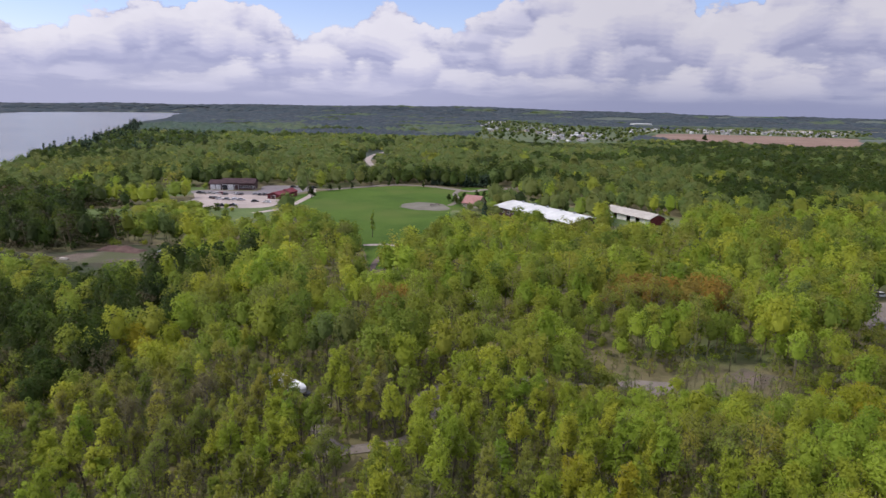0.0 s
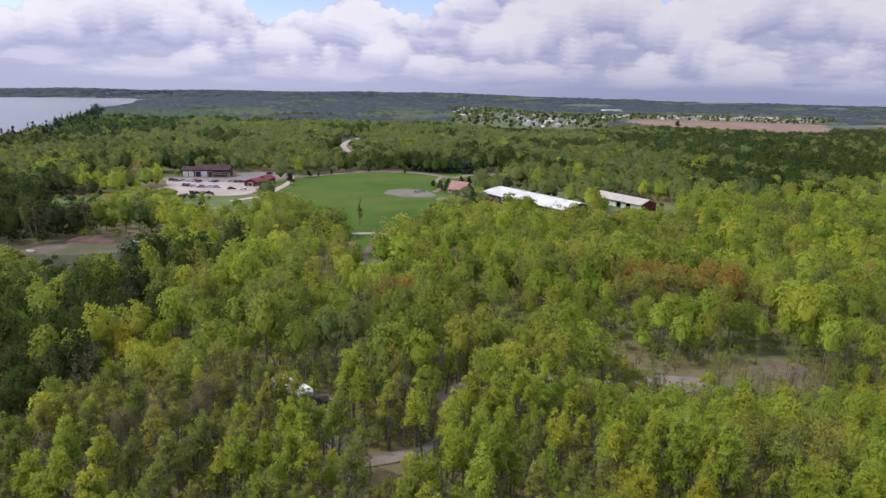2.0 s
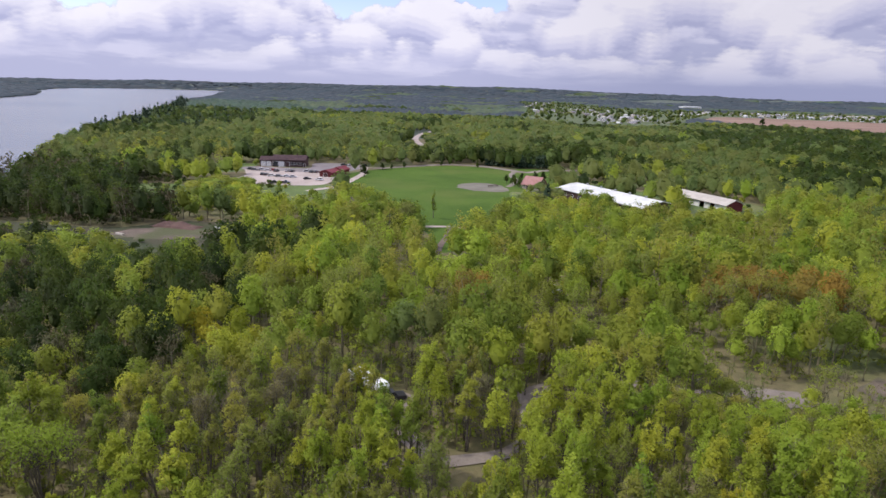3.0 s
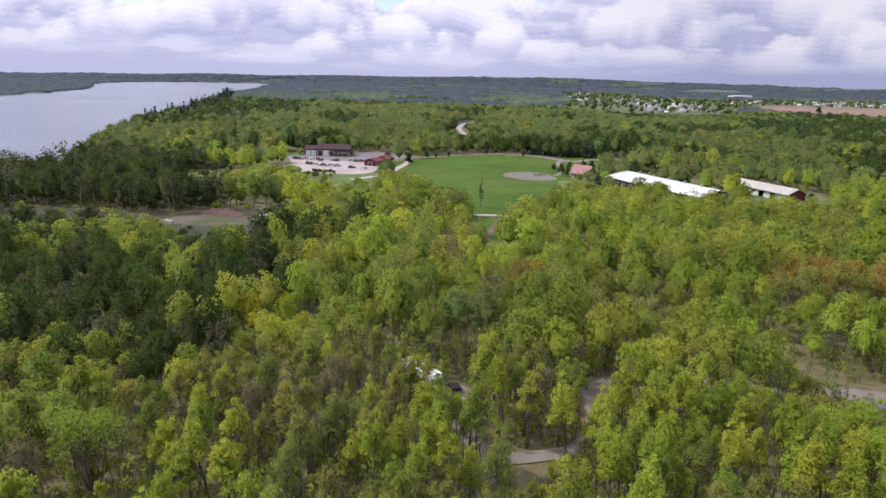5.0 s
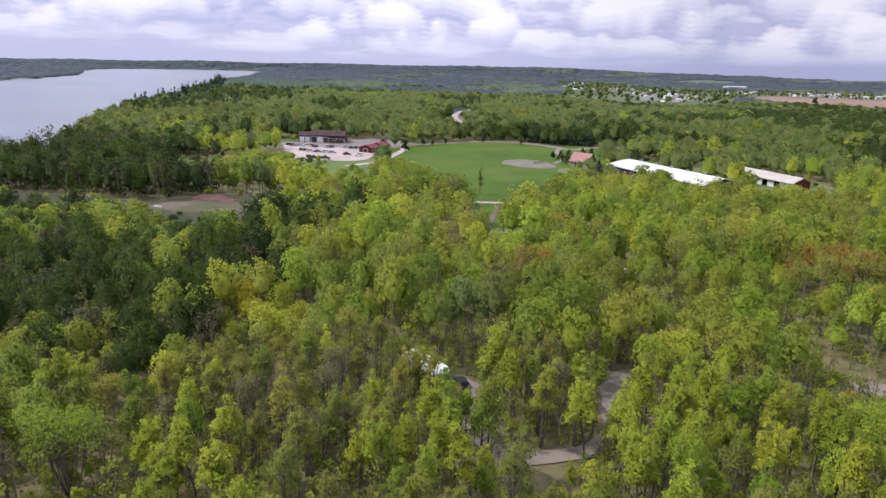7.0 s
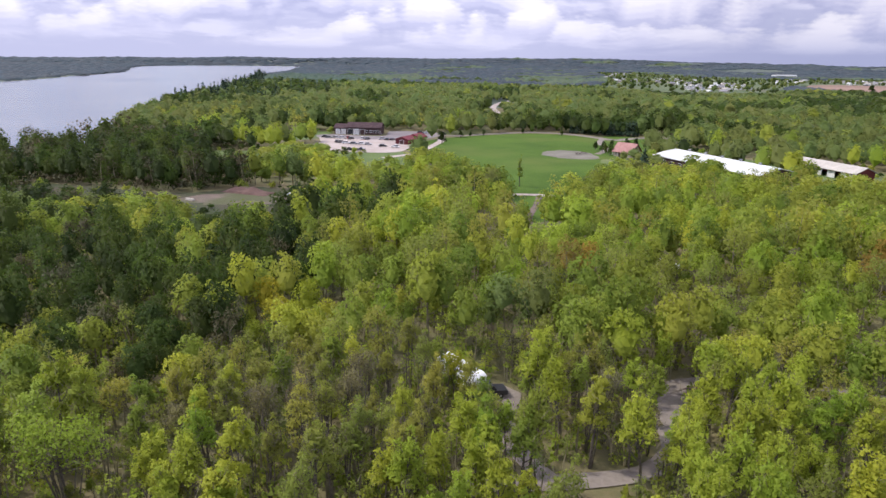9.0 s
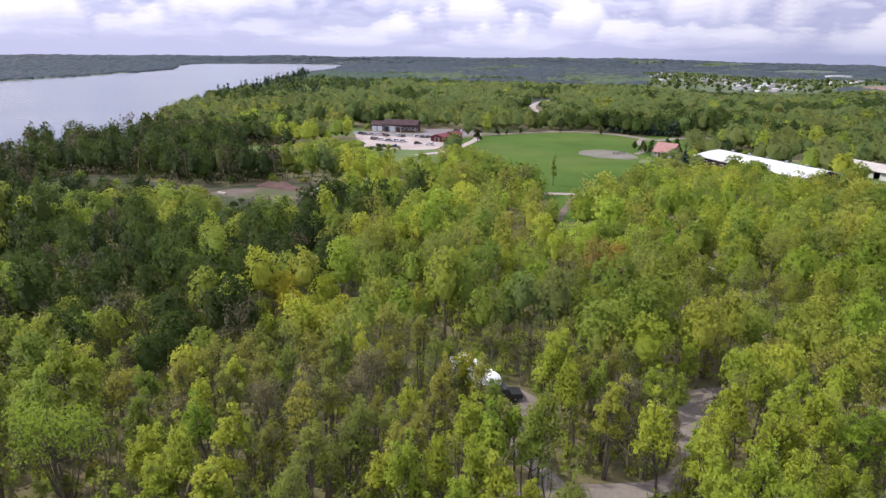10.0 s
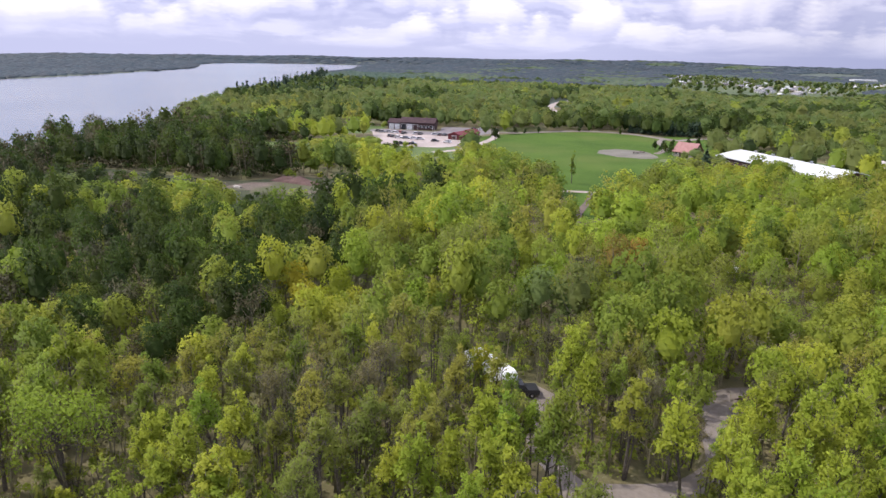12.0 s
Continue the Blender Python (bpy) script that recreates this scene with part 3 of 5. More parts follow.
def broadleaf(seed, leaves, size, limbs=8, sides=6, twigs=0, height=10.0, spread=2.7, low=0.34, fill=1.0, boughs=True, core=False, stems=0):
    """A broadleaf tree: lists of stem and limb triangles, twig triangles, leaf triangles, the height of the crown's heart."""
    r = np.random.RandomState(seed)
    lean = r.normal(size=2) * 0.35
    stem = [(0, 0, -0.3), (lean[0] * 0.3, lean[1] * 0.3, height * 0.3), (lean[0], lean[1], height * 0.62), (lean[0] * 1.2, lean[1] * 1.2, height * 0.9)]
    wood = [tube(stem, (0.17, 0.13, 0.08, 0.02), sides)] if sides else []
    blobs = [(lean[0] * 1.1, lean[1] * 1.1, height * 0.84, spread * 0.36 * fill, 1.3)]
    tips = []
    for i in range(limbs):
        s = (i + r.uniform(0.2, 0.8)) / limbs
        z0 = height * (low + (0.74 - low) * s)
        turn = i * 2.4 + r.uniform(-0.5, 0.5)
        reach = spread * (0.80 - 0.42 * s) * r.uniform(0.7, 1.25)
        rise = height * r.uniform(0.10, 0.24)
        k = z0 / (height * 0.62)
        a = np.array((lean[0] * min(k, 1.1), lean[1] * min(k, 1.1), z0))
        e = a + (math.cos(turn) * reach, math.sin(turn) * reach, rise)
        if sides and boughs:
            wood.append(tube([a, a * 0.5 + e * 0.5 + (0, 0, -rise * 0.12), e], (0.07, 0.045, 0.015), max(3, sides - 2)))
        for f, up, k2 in ((1.0, 0.0, 0.36), (0.62, 0.45, 0.32), (0.85, 0.75, 0.24)):
            q = a * (1 - f) + e * f + (0, 0, rise * up) + r.normal(size=3) * 0.18
            blobs.append((*q, spread * k2 * r.uniform(0.8, 1.25) * fill, r.uniform(0.9, 1.5)))
        tips.append(e)
    for i in range(stems):
        turn, out = r.uniform(0, 6.28), r.uniform(0.5, 1.1) * spread * 0.5
        foot = np.array((math.cos(turn) * 0.25, math.sin(turn) * 0.25, -0.2))
        head = np.array((math.cos(turn) * out, math.sin(turn) * out, height * r.uniform(0.7, 0.88)))
        wood.append(tube([foot, foot * 0.55 + head * 0.45 + r.normal(size=3) * 0.12, head], (0.11, 0.075, 0.02), max(3, sides - 2)))
        tips.append(head)
    fine = np.zeros((0, 3, 3))
    if twigs:
        t = np.array(tips + [np.array(stem[3])])[r.randint(0, len(tips) + 1, twigs)]
        a = t + r.normal(size=(twigs, 3)) * (0.5, 0.5, 0.5)
        d = r.normal(size=(twigs, 3)) * (0.45, 0.45, 0.3) + (0, 0, 0.75)
        b = a + d * r.uniform(0.6, 1.5, twigs)[:, None]
        side = np.cross(d, r.normal(size=(twigs, 3)))
        side *= 0.028 / np.linalg.norm(side, axis=1)[:, None]
        fine = np.stack([a - side, a + side, b], 1)
    if core:
        # seen from afar the crown closes to one uneven dome
        mid, half = height * (low + 1.0) * 0.5, height * (1.0 - low) * 0.5
        blobs = [(b[0], b[1], b[2], b[3] * 0.72, b[4]) for b in blobs] + [(lean[0], lean[1], mid, spread * 0.94, half * 0.98 / (spread * 0.94))]
    soup, out = leaf_soup(blobs, leaves, size, r, shell=core)
    if core:
        ball, ball_faces = (ICO, ICO_FACES) if leaves > 250 else (FEW, FEW_FACES)
        heart = ball * np.array((spread, spread, height * (0.97 - low) * 0.575)) * (0.92 if leaves < 60 else 0.84 if leaves < 150 else 0.64 if leaves < 400 else 0.5) * r.uniform(0.8, 1.08, (len(ball), 1)) + (lean[0], lean[1], height * (low + 1.0) * 0.5)
        soup, out = np.concatenate([soup, heart[ball_faces]]), np.concatenate([out, ball[ball_faces].mean(1)])
    return wood, fine, (soup, out), height * (low + 0.9) * 0.42


def conifer(seed, leaves, size, sides=5, height=11.0, spread=2.2):
    """A spruce: tiers of drooping boughs round a straight stem."""
    r = np.random.RandomState(seed)
    wood = [tube([(0, 0, -0.3), (0, 0, height * 0.5), (0, 0, height * 0.97)], (0.18, 0.1, 0.02), sides)] if sides else []
    blobs = []
    for i in range(26):
        s = i / 25
        a = i * 2.4
        reach = spread * (1 - s) ** 0.8 * r.uniform(0.6, 0.85)
        blobs.append((math.cos(a) * reach, math.sin(a) * reach, height * (0.12 + 0.85 * s), 0.32 + 0.55 * (1 - s), 0.7))
    return wood, np.zeros((0, 3, 3)), leaf_soup(blobs, leaves, size, r, 0.9), height * 0.3


def bush(seed, leaves, size, spread=1.1):
    r = np.random.RandomState(seed)
    blobs = [(r.uniform(-0.6, 0.6) * spread, r.uniform(-0.6, 0.6) * spread, spread * r.uniform(0.5, 1.0), spread * r.uniform(0.45, 0.7), 1.0) for _ in range(5)]
    return [], np.zeros((0, 3, 3)), leaf_soup(blobs, leaves, size, r), spread * 0.3


def sapling(kind, seed):
    r = np.random.RandomState(seed)
    return broadleaf(seed, 80 if kind == 9 else 200, 0.14, 6, 3, 60 if kind == 9 else 20, r.uniform(4.6, 7.6), r.uniform(1.0, 1.5), 0.2, 1.1, False, False, 1)


# clear of trees: clearings, roads, buildings, water
CLEAR = [(FIELD, 1.0), (LOT_FRONT, 0.5), (HALL_FRONT, 0.5), (LOT_ASPHALT, 2.0), (LOT_GRAVEL, 2.0), (LEFT_CLEARING, 0.5), (FAR_MEADOW, 0.5), (BAND_MEADOW, 0.5), (YARD_GRASS, 0.5), (BARN_YARD, 0.5),
         (PLOUGHED, 3.0), (HOUSE_LAND, 3.0), (RIGHT_GRAVEL, 1.2), (EAST_GRAVEL, 1.0), (EAST_GRASS, 0.5)]
FAR_FIELDS = [np.array(q, float) for q in ([(900, 2080), (1300, 2000), (1900, 1900), (2050, 1980), (1500, 2180), (1000, 2200)], 
                                            [(1000, 1420), (1500, 1250), (1800, 1350), (1400, 1560)])]
FOOTPRINTS = FAR_FIELDS + [np.array(p, float) for p in (
    [(-151, 406), (-117, 410), (-117, 428), (-150, 425)], [(-104, 364), (-88, 366), (-86, 398), (-104, 396)], [(10, 350), (28, 350), (28, 370), (10, 370)],
    [(24, 338), (56, 280), (82, 294), (48, 354)], [(80, 340), (92, 302), (112, 306), (108, 346)], [(-106, 318), (-78, 318), (-78, 368), (-106, 368)], [(-25, 107.2), (-19, 109), (-18, 113), (-24, 113), (-29, 117.5), (-32, 114.5)])]
CAMP_GAPS = [(0, 111, 3.3), (3, 116, 2.6), (-1.2, 107, 2.6), (-20.5, 108, 2.4), (-21.6, 106.4, 2.0), (-34.5, 117, 4.0), (-10.5, 90.5, 2.8), (-11, 87.5, 2.2), (70, 112, 4.0), (128, 168, 5.5), (119, 157, 4.0), (140, 172, 5.0), (152, 184, 4.0), (157, 208, 4.5), (9, 173, 1.7), (262, 398, 14.0), (278, 376, 14.0)]


def wooded(x, y):
    ok = ~inside(LAKE, x, y) & (off_line(LAKE, x, y, True) > 3)
    for poly, edge in CLEAR:
        near = (x > poly[:, 0].min() - 9) & (x < poly[:, 0].max() + 9) & (y > poly[:, 1].min() - 9) & (y < poly[:, 1].max() + 9)
        if near.any():
            ok[near] &= ~inside(poly, x[near], y[near]) & (off_line(poly, x[near], y[near], True) > edge)
    for poly in FOOTPRINTS:
        ok &= ~inside(poly, x, y)
    for name, (width, line) in ROAD_LINES.items():
        near = (x > line[:, 0].min() - 9) & (x < line[:, 0].max() + 9) & (y > line[:, 1].min() - 9) & (y < line[:, 1].max() + 9)
        if near.any():
            ok[near] &= off_line(line, x[near], y[near]) > width + {"dirt_track": 1.5, "entrance_road": 5.0, "camp_road": 0.1, "camp_drive": 0.3}.get(name, 1.6)
    for cx, cy, cr in CAMP_GAPS:
        ok &= np.hypot(x - cx, y - cy) > cr
    return ok


def lower(x, y):
    """Young growth: before the hut, along the entrance road and round the camp road."""
    hut_side = (x > -8) & (x < 31) & (y > 262) & (y < 350)
    field_side = (x > -60) & (x < 90) & (y > 222) & (y < 300)
    entrance = (np.abs(x + 62) < 17) & (y > 500) & (y < 735)
    hall_side = (x > 30) & (x < 100) & (y > 240) & (y < 302)
    lot_side = (x > -152) & (x < -84) & (y > 250) & (y < 348)
    clearing_side = (x > -175) & (x < -86) & (y > 158) & (y < 208)
    k = np.where(hut_side, 0.55, np.where(entrance, 0.4, np.where(hall_side, 0.8, np.where(lot_side, 0.45, np.where(clearing_side, 0.62, np.where(field_side, 0.8, 1.0))))))
    k = np.where((x > -90) & (x < -40) & (y > 248) & (y < 312), np.minimum(k, 0.66), k)
    k = np.where((off_line(np.array([(27.0, 108.0), (38.0, 104.0), (58.0, 106.0)]), x, y) < 7.5) | (off_line(np.array([(8.0, 108.0), (13.0, 110.0)]), x, y) < 3.5), 0.52, k)
    k = np.where(off_line(np.array([(10.0, 132.0), (24.0, 140.0), (36.0, 136.0)]), x, y) < 7, 0.72, k)
    east = np.array([(88.0, 114.0), (126.0, 160.0), (150.0, 190.0)])
    k = np.where(off_line(east, x, y) < 9, 0.62, k)
    k = np.where(off_line(np.array([(8.9, 170.0), (7.2, 138.0)]), x, y) < 2.6, 0.65, k)
    k = np.where((np.hypot(x - 38, y - 110) < 10) | (np.hypot(x - 33, y - 122) < 7) | (np.hypot(x - 64, y - 117) < 9), 0.45, k)
    for cx, cy, cr in ((-11.5, 85.5, 5.6), (-21.3, 103.5, 2.8), (-23.8, 100.5, 1.8), (-26.8, 105.6, 1.2), (-29.0, 108.6, 3.4), (-27.6, 102.4, 2.4), (-26.6, 99.2, 0.8), (-60.8, 76.4, 5.2), (-57.0, 69.6, 5.0), (-52.6, 72.4, 2.8), (-21.3, 97.8, 0.9), (-5.8, 105.3, 0.9), (-2.1, 94.1, 0.8)):
        k = np.where(np.hypot(x - cx, y - cy) < cr, 0.45, k)
    return k


def wedge(x, y):
    return (x > -34 - 1.15 * np.maximum(y - 35, 0)) & (x < 14 + 0.88 * y)


def scatter(x0, x1, y0, y1, gap, r, jitter=0.42):
    gx, gy = np.meshgrid(np.arange(x0, x1, gap), np.arange(y0, y1, gap * 0.9))
    gx = gx + (np.arange(gx.shape[0]) % 2)[:, None] * gap * 0.5
    x, y = gx.ravel() + r.uniform(-jitter, jitter, gx.size) * gap, gy.ravel() + r.uniform(-jitter, jitter, gx.size) * gap
    return x, y


# stands of darker trees; their outlines also take in ground under cloud shadow
DARK_STAND = smooth_line([(-60, 116), (-68, 102), (-84, 108), (-112, 116), (-135, 128), (-135, 146), (-96, 147), (-74, 147)], 6, True)
STAND_EDGE = smooth_line([(-56, 108), (-69, 97), (-95, 100), (-150, 118), (-180, 168), (-120, 178), (-82, 176), (-62, 146)], 6, True)
SHADE_BAND = smooth_line([(-240, 168), (-262, 345), (-200, 352), (-158, 330), (-140, 296), (-128, 266), (-122, 240), (-128, 204), (-150, 186), (-190, 172)], 6, True)
EDGE_GREEN = smooth_line([(-158, 146), (-120, 150), (-84, 156), (-58, 176), (-56, 214), (-80, 196), (-110, 184), (-150, 172), (-166, 158)], 6, True)
LOT_LIME = smooth_line([(-150, 350), (-136, 300), (-122, 272), (-100, 270), (-96, 300), (-112, 340)], 6, True)
SHORE_PINES = smooth_line([(-378, 560), (-330, 560), (-250, 690), (-330, 1000), (-330, 1300), (-560, 1700), (-760, 1560)], 20, True)
# far right woods under cloud shadow, rendered by dark leaf
RIGHT_SHADE = smooth_line([(262, 385), (232, 480), (200, 640), (235, 850), (340, 930), (560, 1060), (700, 900), (560, 700), (420, 400)], 20, True)


def stand(x, y, size=15.0):
    """Three chance values from 0 to 1 of the stand of trees that each place belongs to."""
    best, out = np.full(x.size, 1e9), np.zeros((3, x.size))
    for i in (-1, 0, 1):
        for j in (-1, 0, 1):
            cx, cy = np.floor(x / size) + i, np.floor(y / size) + j
            h = [np.modf(np.abs(np.sin(cx * a + cy * b) * 43758.5))[0] for a, b in ((12.99, 78.23), (39.35, 11.14), (73.16, 52.24), (26.65, 94.67), (61.1, 17.9))]
            d = np.hypot((cx + h[0]) * size - x, (cy + h[1]) * size - y)
            nearer = d < best
            best = np.where(nearer, d, best)
            out = np.where(nearer, np.array(h[2:]), out)
    return out


def species(x, y, r):
    """Which kind of tree stands where: 0 lime, 1 green, 2 deep, 3 yellow, 4 rust, 5 olive, 6 pine, 7 distant haze blue,
    8 grey-green, 9 brown, 10 distant haze green.
    """
    p = np.where(r.uniform(size=x.size) < 0.66, stand(x, y, np.where(y > 300, 26.0, 15.0))[0], r.uniform(size=x.size))
    a, b = waves(x, y, 42, 21), waves(x, y, 65, 33)
    lime = 0.12 + np.where(y < 118, 0.12, 0) + 0.36 * np.clip((a - 0.42) * 3, 0, 1) + np.where((x > -2) & (y < 110), 0.34, 0)
    olive = np.where(y < 118, 0.16, 0.09) + np.where(y < 118, 0.42, 0.26) * np.clip((b - 0.5) * 3.5, 0, 1) + np.where((x < -6) & (x > -62) & (y < 122), 0.17, 0.07)
    k = np.where(p < lime, 0, np.where(p < lime + olive, 5, np.where(p > np.where(y < 118, np.where(x > -2, 0.9, 0.975), 0.99), 3, 1)))
    k = np.where((p > 0.90) & (p < 0.955) & (waves(x, y, 30, 3) > 0.8) & (y > 128) & (y < 200), 4, k)
    far = (y > 320) & (r.uniform(size=x.size) < 0.78) & ~((x < -95) & (y < 520) & (p < 0.5))
    k = np.where(far, np.where(waves(x, y, 150, 9) + 0.25 * p > 0.76, 2, np.where(p * 7 % 1 < 0.7, 8, 1)), k)
    k = np.where((y > 330) & ((k == 0) | (k == 3)) & (p * 13 % 1 < np.clip((y - 330) / 160, 0, 0.95)), 8, k)
    k = np.where((y > 330) & (k == 1) & (p * 17 % 1 < 0.6), 8, k)
    rust = (np.hypot((x - 60) / 1.5, y - 162) < 12) & (r.uniform(size=x.size) < 0.4) | (np.hypot(x + 12.5, y - 155) < 4.4)
    k = np.where(rust, 4, k)
    k = np.where((k == 1) & (y > 116) & (y < 480) & (stand(x, y, 11.0)[1] < 0.12), 8, k)
    k = np.where((y > 480) & (k != 2) & (r.uniform(size=x.size) < 0.7), 8, k)
    k = np.where((k == 3) & (y > 175), 1, k)
    k = np.where((k == 0) & (x < 20) & (y > 285) & (p * 19 % 1 < np.where(y > 380, 0.97, 0.6)), 8, k)
    q = r.uniform(size=x.size)
    # dark kinds planted here partly stand for the drifting cloud's shade
    dark = inside(DARK_STAND, x, y) | inside(SHADE_BAND, x, y)
    k = np.where(dark & (q < 0.88), 2, k)
    k = np.where(inside(STAND_EDGE, x, y) & ((k == 0) | (k == 5) | (k == 3) | (q < 0.6)), np.where(q < 0.55, 2, np.where(q < 0.72, 9, 1)), k)
    k = np.where(inside(SHADE_BAND, x, y), np.where(q < 0.66, 2, 9), k)
    k = np.where(inside(EDGE_GREEN, x, y), np.where(q < 0.56, 2, np.where(q < 0.9, 1, 0)), k)
    k = np.where(inside(LOT_LIME, x, y), np.where(q < 0.25, 0, 1), k)
    k = np.where((np.hypot(x + 58, (y - 119) * 1.3) < 9) & (q < 0.75), np.where(q < 0.4, 3, 0), k)
    k = np.where((np.hypot(x + 37.5, y - 106) < 3) & (q < 0.8), 3, k)
    k = np.where((np.hypot(x + 44, y - 90.5) < 7) & (q < 0.5), np.where(q < 0.2, 9, 5), k)
    k = np.where((np.hypot(x + 10.5, y - 100.5) < 2.4) | ((x < -20) & (x > -75) & (y < 125) & (q < 0.08)), 9, k)
    k = np.where((np.hypot(x + 31, y - 228) < 9) & (q < 0.85), 2, k)
    k = np.where((x > -60) & (x < 40) & (y > 446) & (y < 480) & (q < 0.97), 2, k)
    k = np.where(inside(SHORE_PINES, x, y) & (q < 0.9), np.where(q < 0.5, 6, 2), k)
    # dark leaf imitates the cloud shadow on these woods
    k = np.where(inside(RIGHT_SHADE, x, y) & (q < 0.85), 2, k)
    return k


# near trees: things of their own, a few forms of each kind
NEAR = dict(leaves=2150, size=0.146)
FORMS = {}
LOOKS = {0: (LIME, "young broadleaf tree in bright lime-green spring leaf"), 1: (MID, "broadleaf tree in fresh mid-green leaf"),
         2: (DEEP, "dense deep-green broadleaf tree"), 3: (YELLOW, "broadleaf tree in yellow-green bloom"),
         4: (RUST, "broadleaf tree in rust-brown young leaf"), 5: (OLIVE, "half-bare olive-brown tree with grey twigs"),
         9: (BUDS, "nearly bare brown tree with budding twigs")}
TREE_ARGS = {0: dict(NEAR, twigs=60), 1: dict(NEAR, leaves=2050, twigs=160, stems=1), 2: dict(leaves=3300, size=0.175, twigs=20, fill=1.2, low=0.2), 3: dict(NEAR, twigs=60),
             4: dict(leaves=2200, size=0.14, twigs=150), 5: dict(leaves=2100, size=0.134, twigs=240, stems=3),
             9: dict(leaves=1000, size=0.11, twigs=560, stems=3)}


def soup_mesh(name, tris, material, normals=None):
    return mesh_np(name, tris.reshape(-1, 3), np.arange(len(tris) * 3).reshape(-1, 3), [material], normals=None if normals is None else np.repeat(normals, 3, 0))


def grow(ob, form, bark, leafage):
    """Puts the parts of a tree form under a thing."""
    wood, fine, leaves, heart = form
    for i, tris in enumerate(wood):
        name = "limb" if i else "trunk"
        new(name, soup_mesh(name, tris, bark)).parent = ob
    if len(fine):
        twig = new("twigwork", soup_mesh("twigwork", fine, TWIG))
        twig.parent = ob
        tagged(twig, "fine grey-brown twigs", kind="stuff")
    crown = new("crown", soup_mesh("crown", leaves[0], leafage, dome(leaves, heart, np.random.RandomState(len(leaves[0])), up=0.85, bough=0.6)))
    crown.parent = ob
    return ob


def tree_form(kind, seed):
    args = dict(TREE_ARGS[kind])
    r = np.random.RandomState(seed)
    args.update(height=10.0 * r.uniform(0.92, 1.08), spread=r.uniform(1.4, 2.15), low=args.get("low", r.uniform(0.32, 0.52)))
    material, label = LOOKS[kind]
    ob = thing("tree", pose(0, 0, 0), label, "tree", "trees of the near wood")
    return grow(ob, broadleaf(seed, **args), BARK, material)


tx, ty = scatter(-130, 120, 62, 118, 4.15, R)
keep = wooded(tx, ty) & wedge(tx, ty)
tx, ty = tx[keep], ty[keep]
order = np.argsort(np.hypot(tx + 16, ty - 44), kind="stable")[:300]
rest = np.setdiff1d(np.arange(len(tx)), order)
left_x, left_y = tx[rest], ty[rest]
tx, ty = tx[order], ty[order]
kinds = species(tx, ty, R)
for x, y, k in zip(tx, ty, kinds):
    form = (int(k), R.randint(0, 4))
    size = (R.uniform(0.42, 0.7) if R.uniform() < 0.22 else R.uniform(0.8, 1.22)) * (0.9 if k in (5, 9) else 1.2 if k == 2 else 1.0) * float(lower(x, y))
    m = Matrix.LocRotScale((x, y, 0), Euler((0, 0, R.uniform(0, 6.28))), None)
    if form not in FORMS:
        FORMS[form] = tree_form(form[0], 100 + form[0] * 10 + form[1])
        FORMS[form].matrix_basis = m
        ob = FORMS[form]
    else:
        ob = copy_thing(FORMS[form], m)
    ob.scale = (size * R.uniform(0.9, 1.1), size * R.uniform(0.9, 1.1), size * R.uniform(0.92, 1.1))

# single trees round the camp road, the camper and the broad crown beside them
for x, y, kind, size in ((-28.9, 107.6, 0, 0.45), (-27.9, 105.0, 3, 0.8), (-25.6, 103.2, 5, 0.8), (-1.4, 114.6, 0, 0.82), (1.4, 102.2, 0, 0.6), (-3.6, 104.0, 1, 0.5), (-4.2, 99.6, 9, 0.6), (-35.0, 88.2, 5, 0.9), (-31.0, 87.4, 1, 0.8), (-6.7, 96.4, 0, 0.62), (-2.2, 97.4, 0, 0.64), (-2.6, 92.6, 0, 0.8), (-53.2, 77.6, 0, 0.8), (-50.3, 77.2, 0, 0.74), (-30.3, 108.6, 1, 0.8), (-30.4, 106.6, 5, 0.5), (-18.5, 88.3, 1, 1.0), (-21.8, 95.0, 5, 0.68), (-5.6, 98.4, 0, 0.62)):
    form = [f for f in FORMS if f[0] == kind][0]
    ob = copy_thing(FORMS[form], pose(x, y, 0, 0, 0, x * 40))
    ob.scale = (size, size, size)

broad = thing("tree", pose(-61.2, 77.6, 0), "broad round-crowned tree, lime leaf over bare brown boughs", "tree", "trees of the near wood")
grow(broad, broadleaf(95, 4200, 0.14, 18, 6, 900, 10.4, 5.2, 0.5, 0.8, True, False, 9), BARK, LIME)


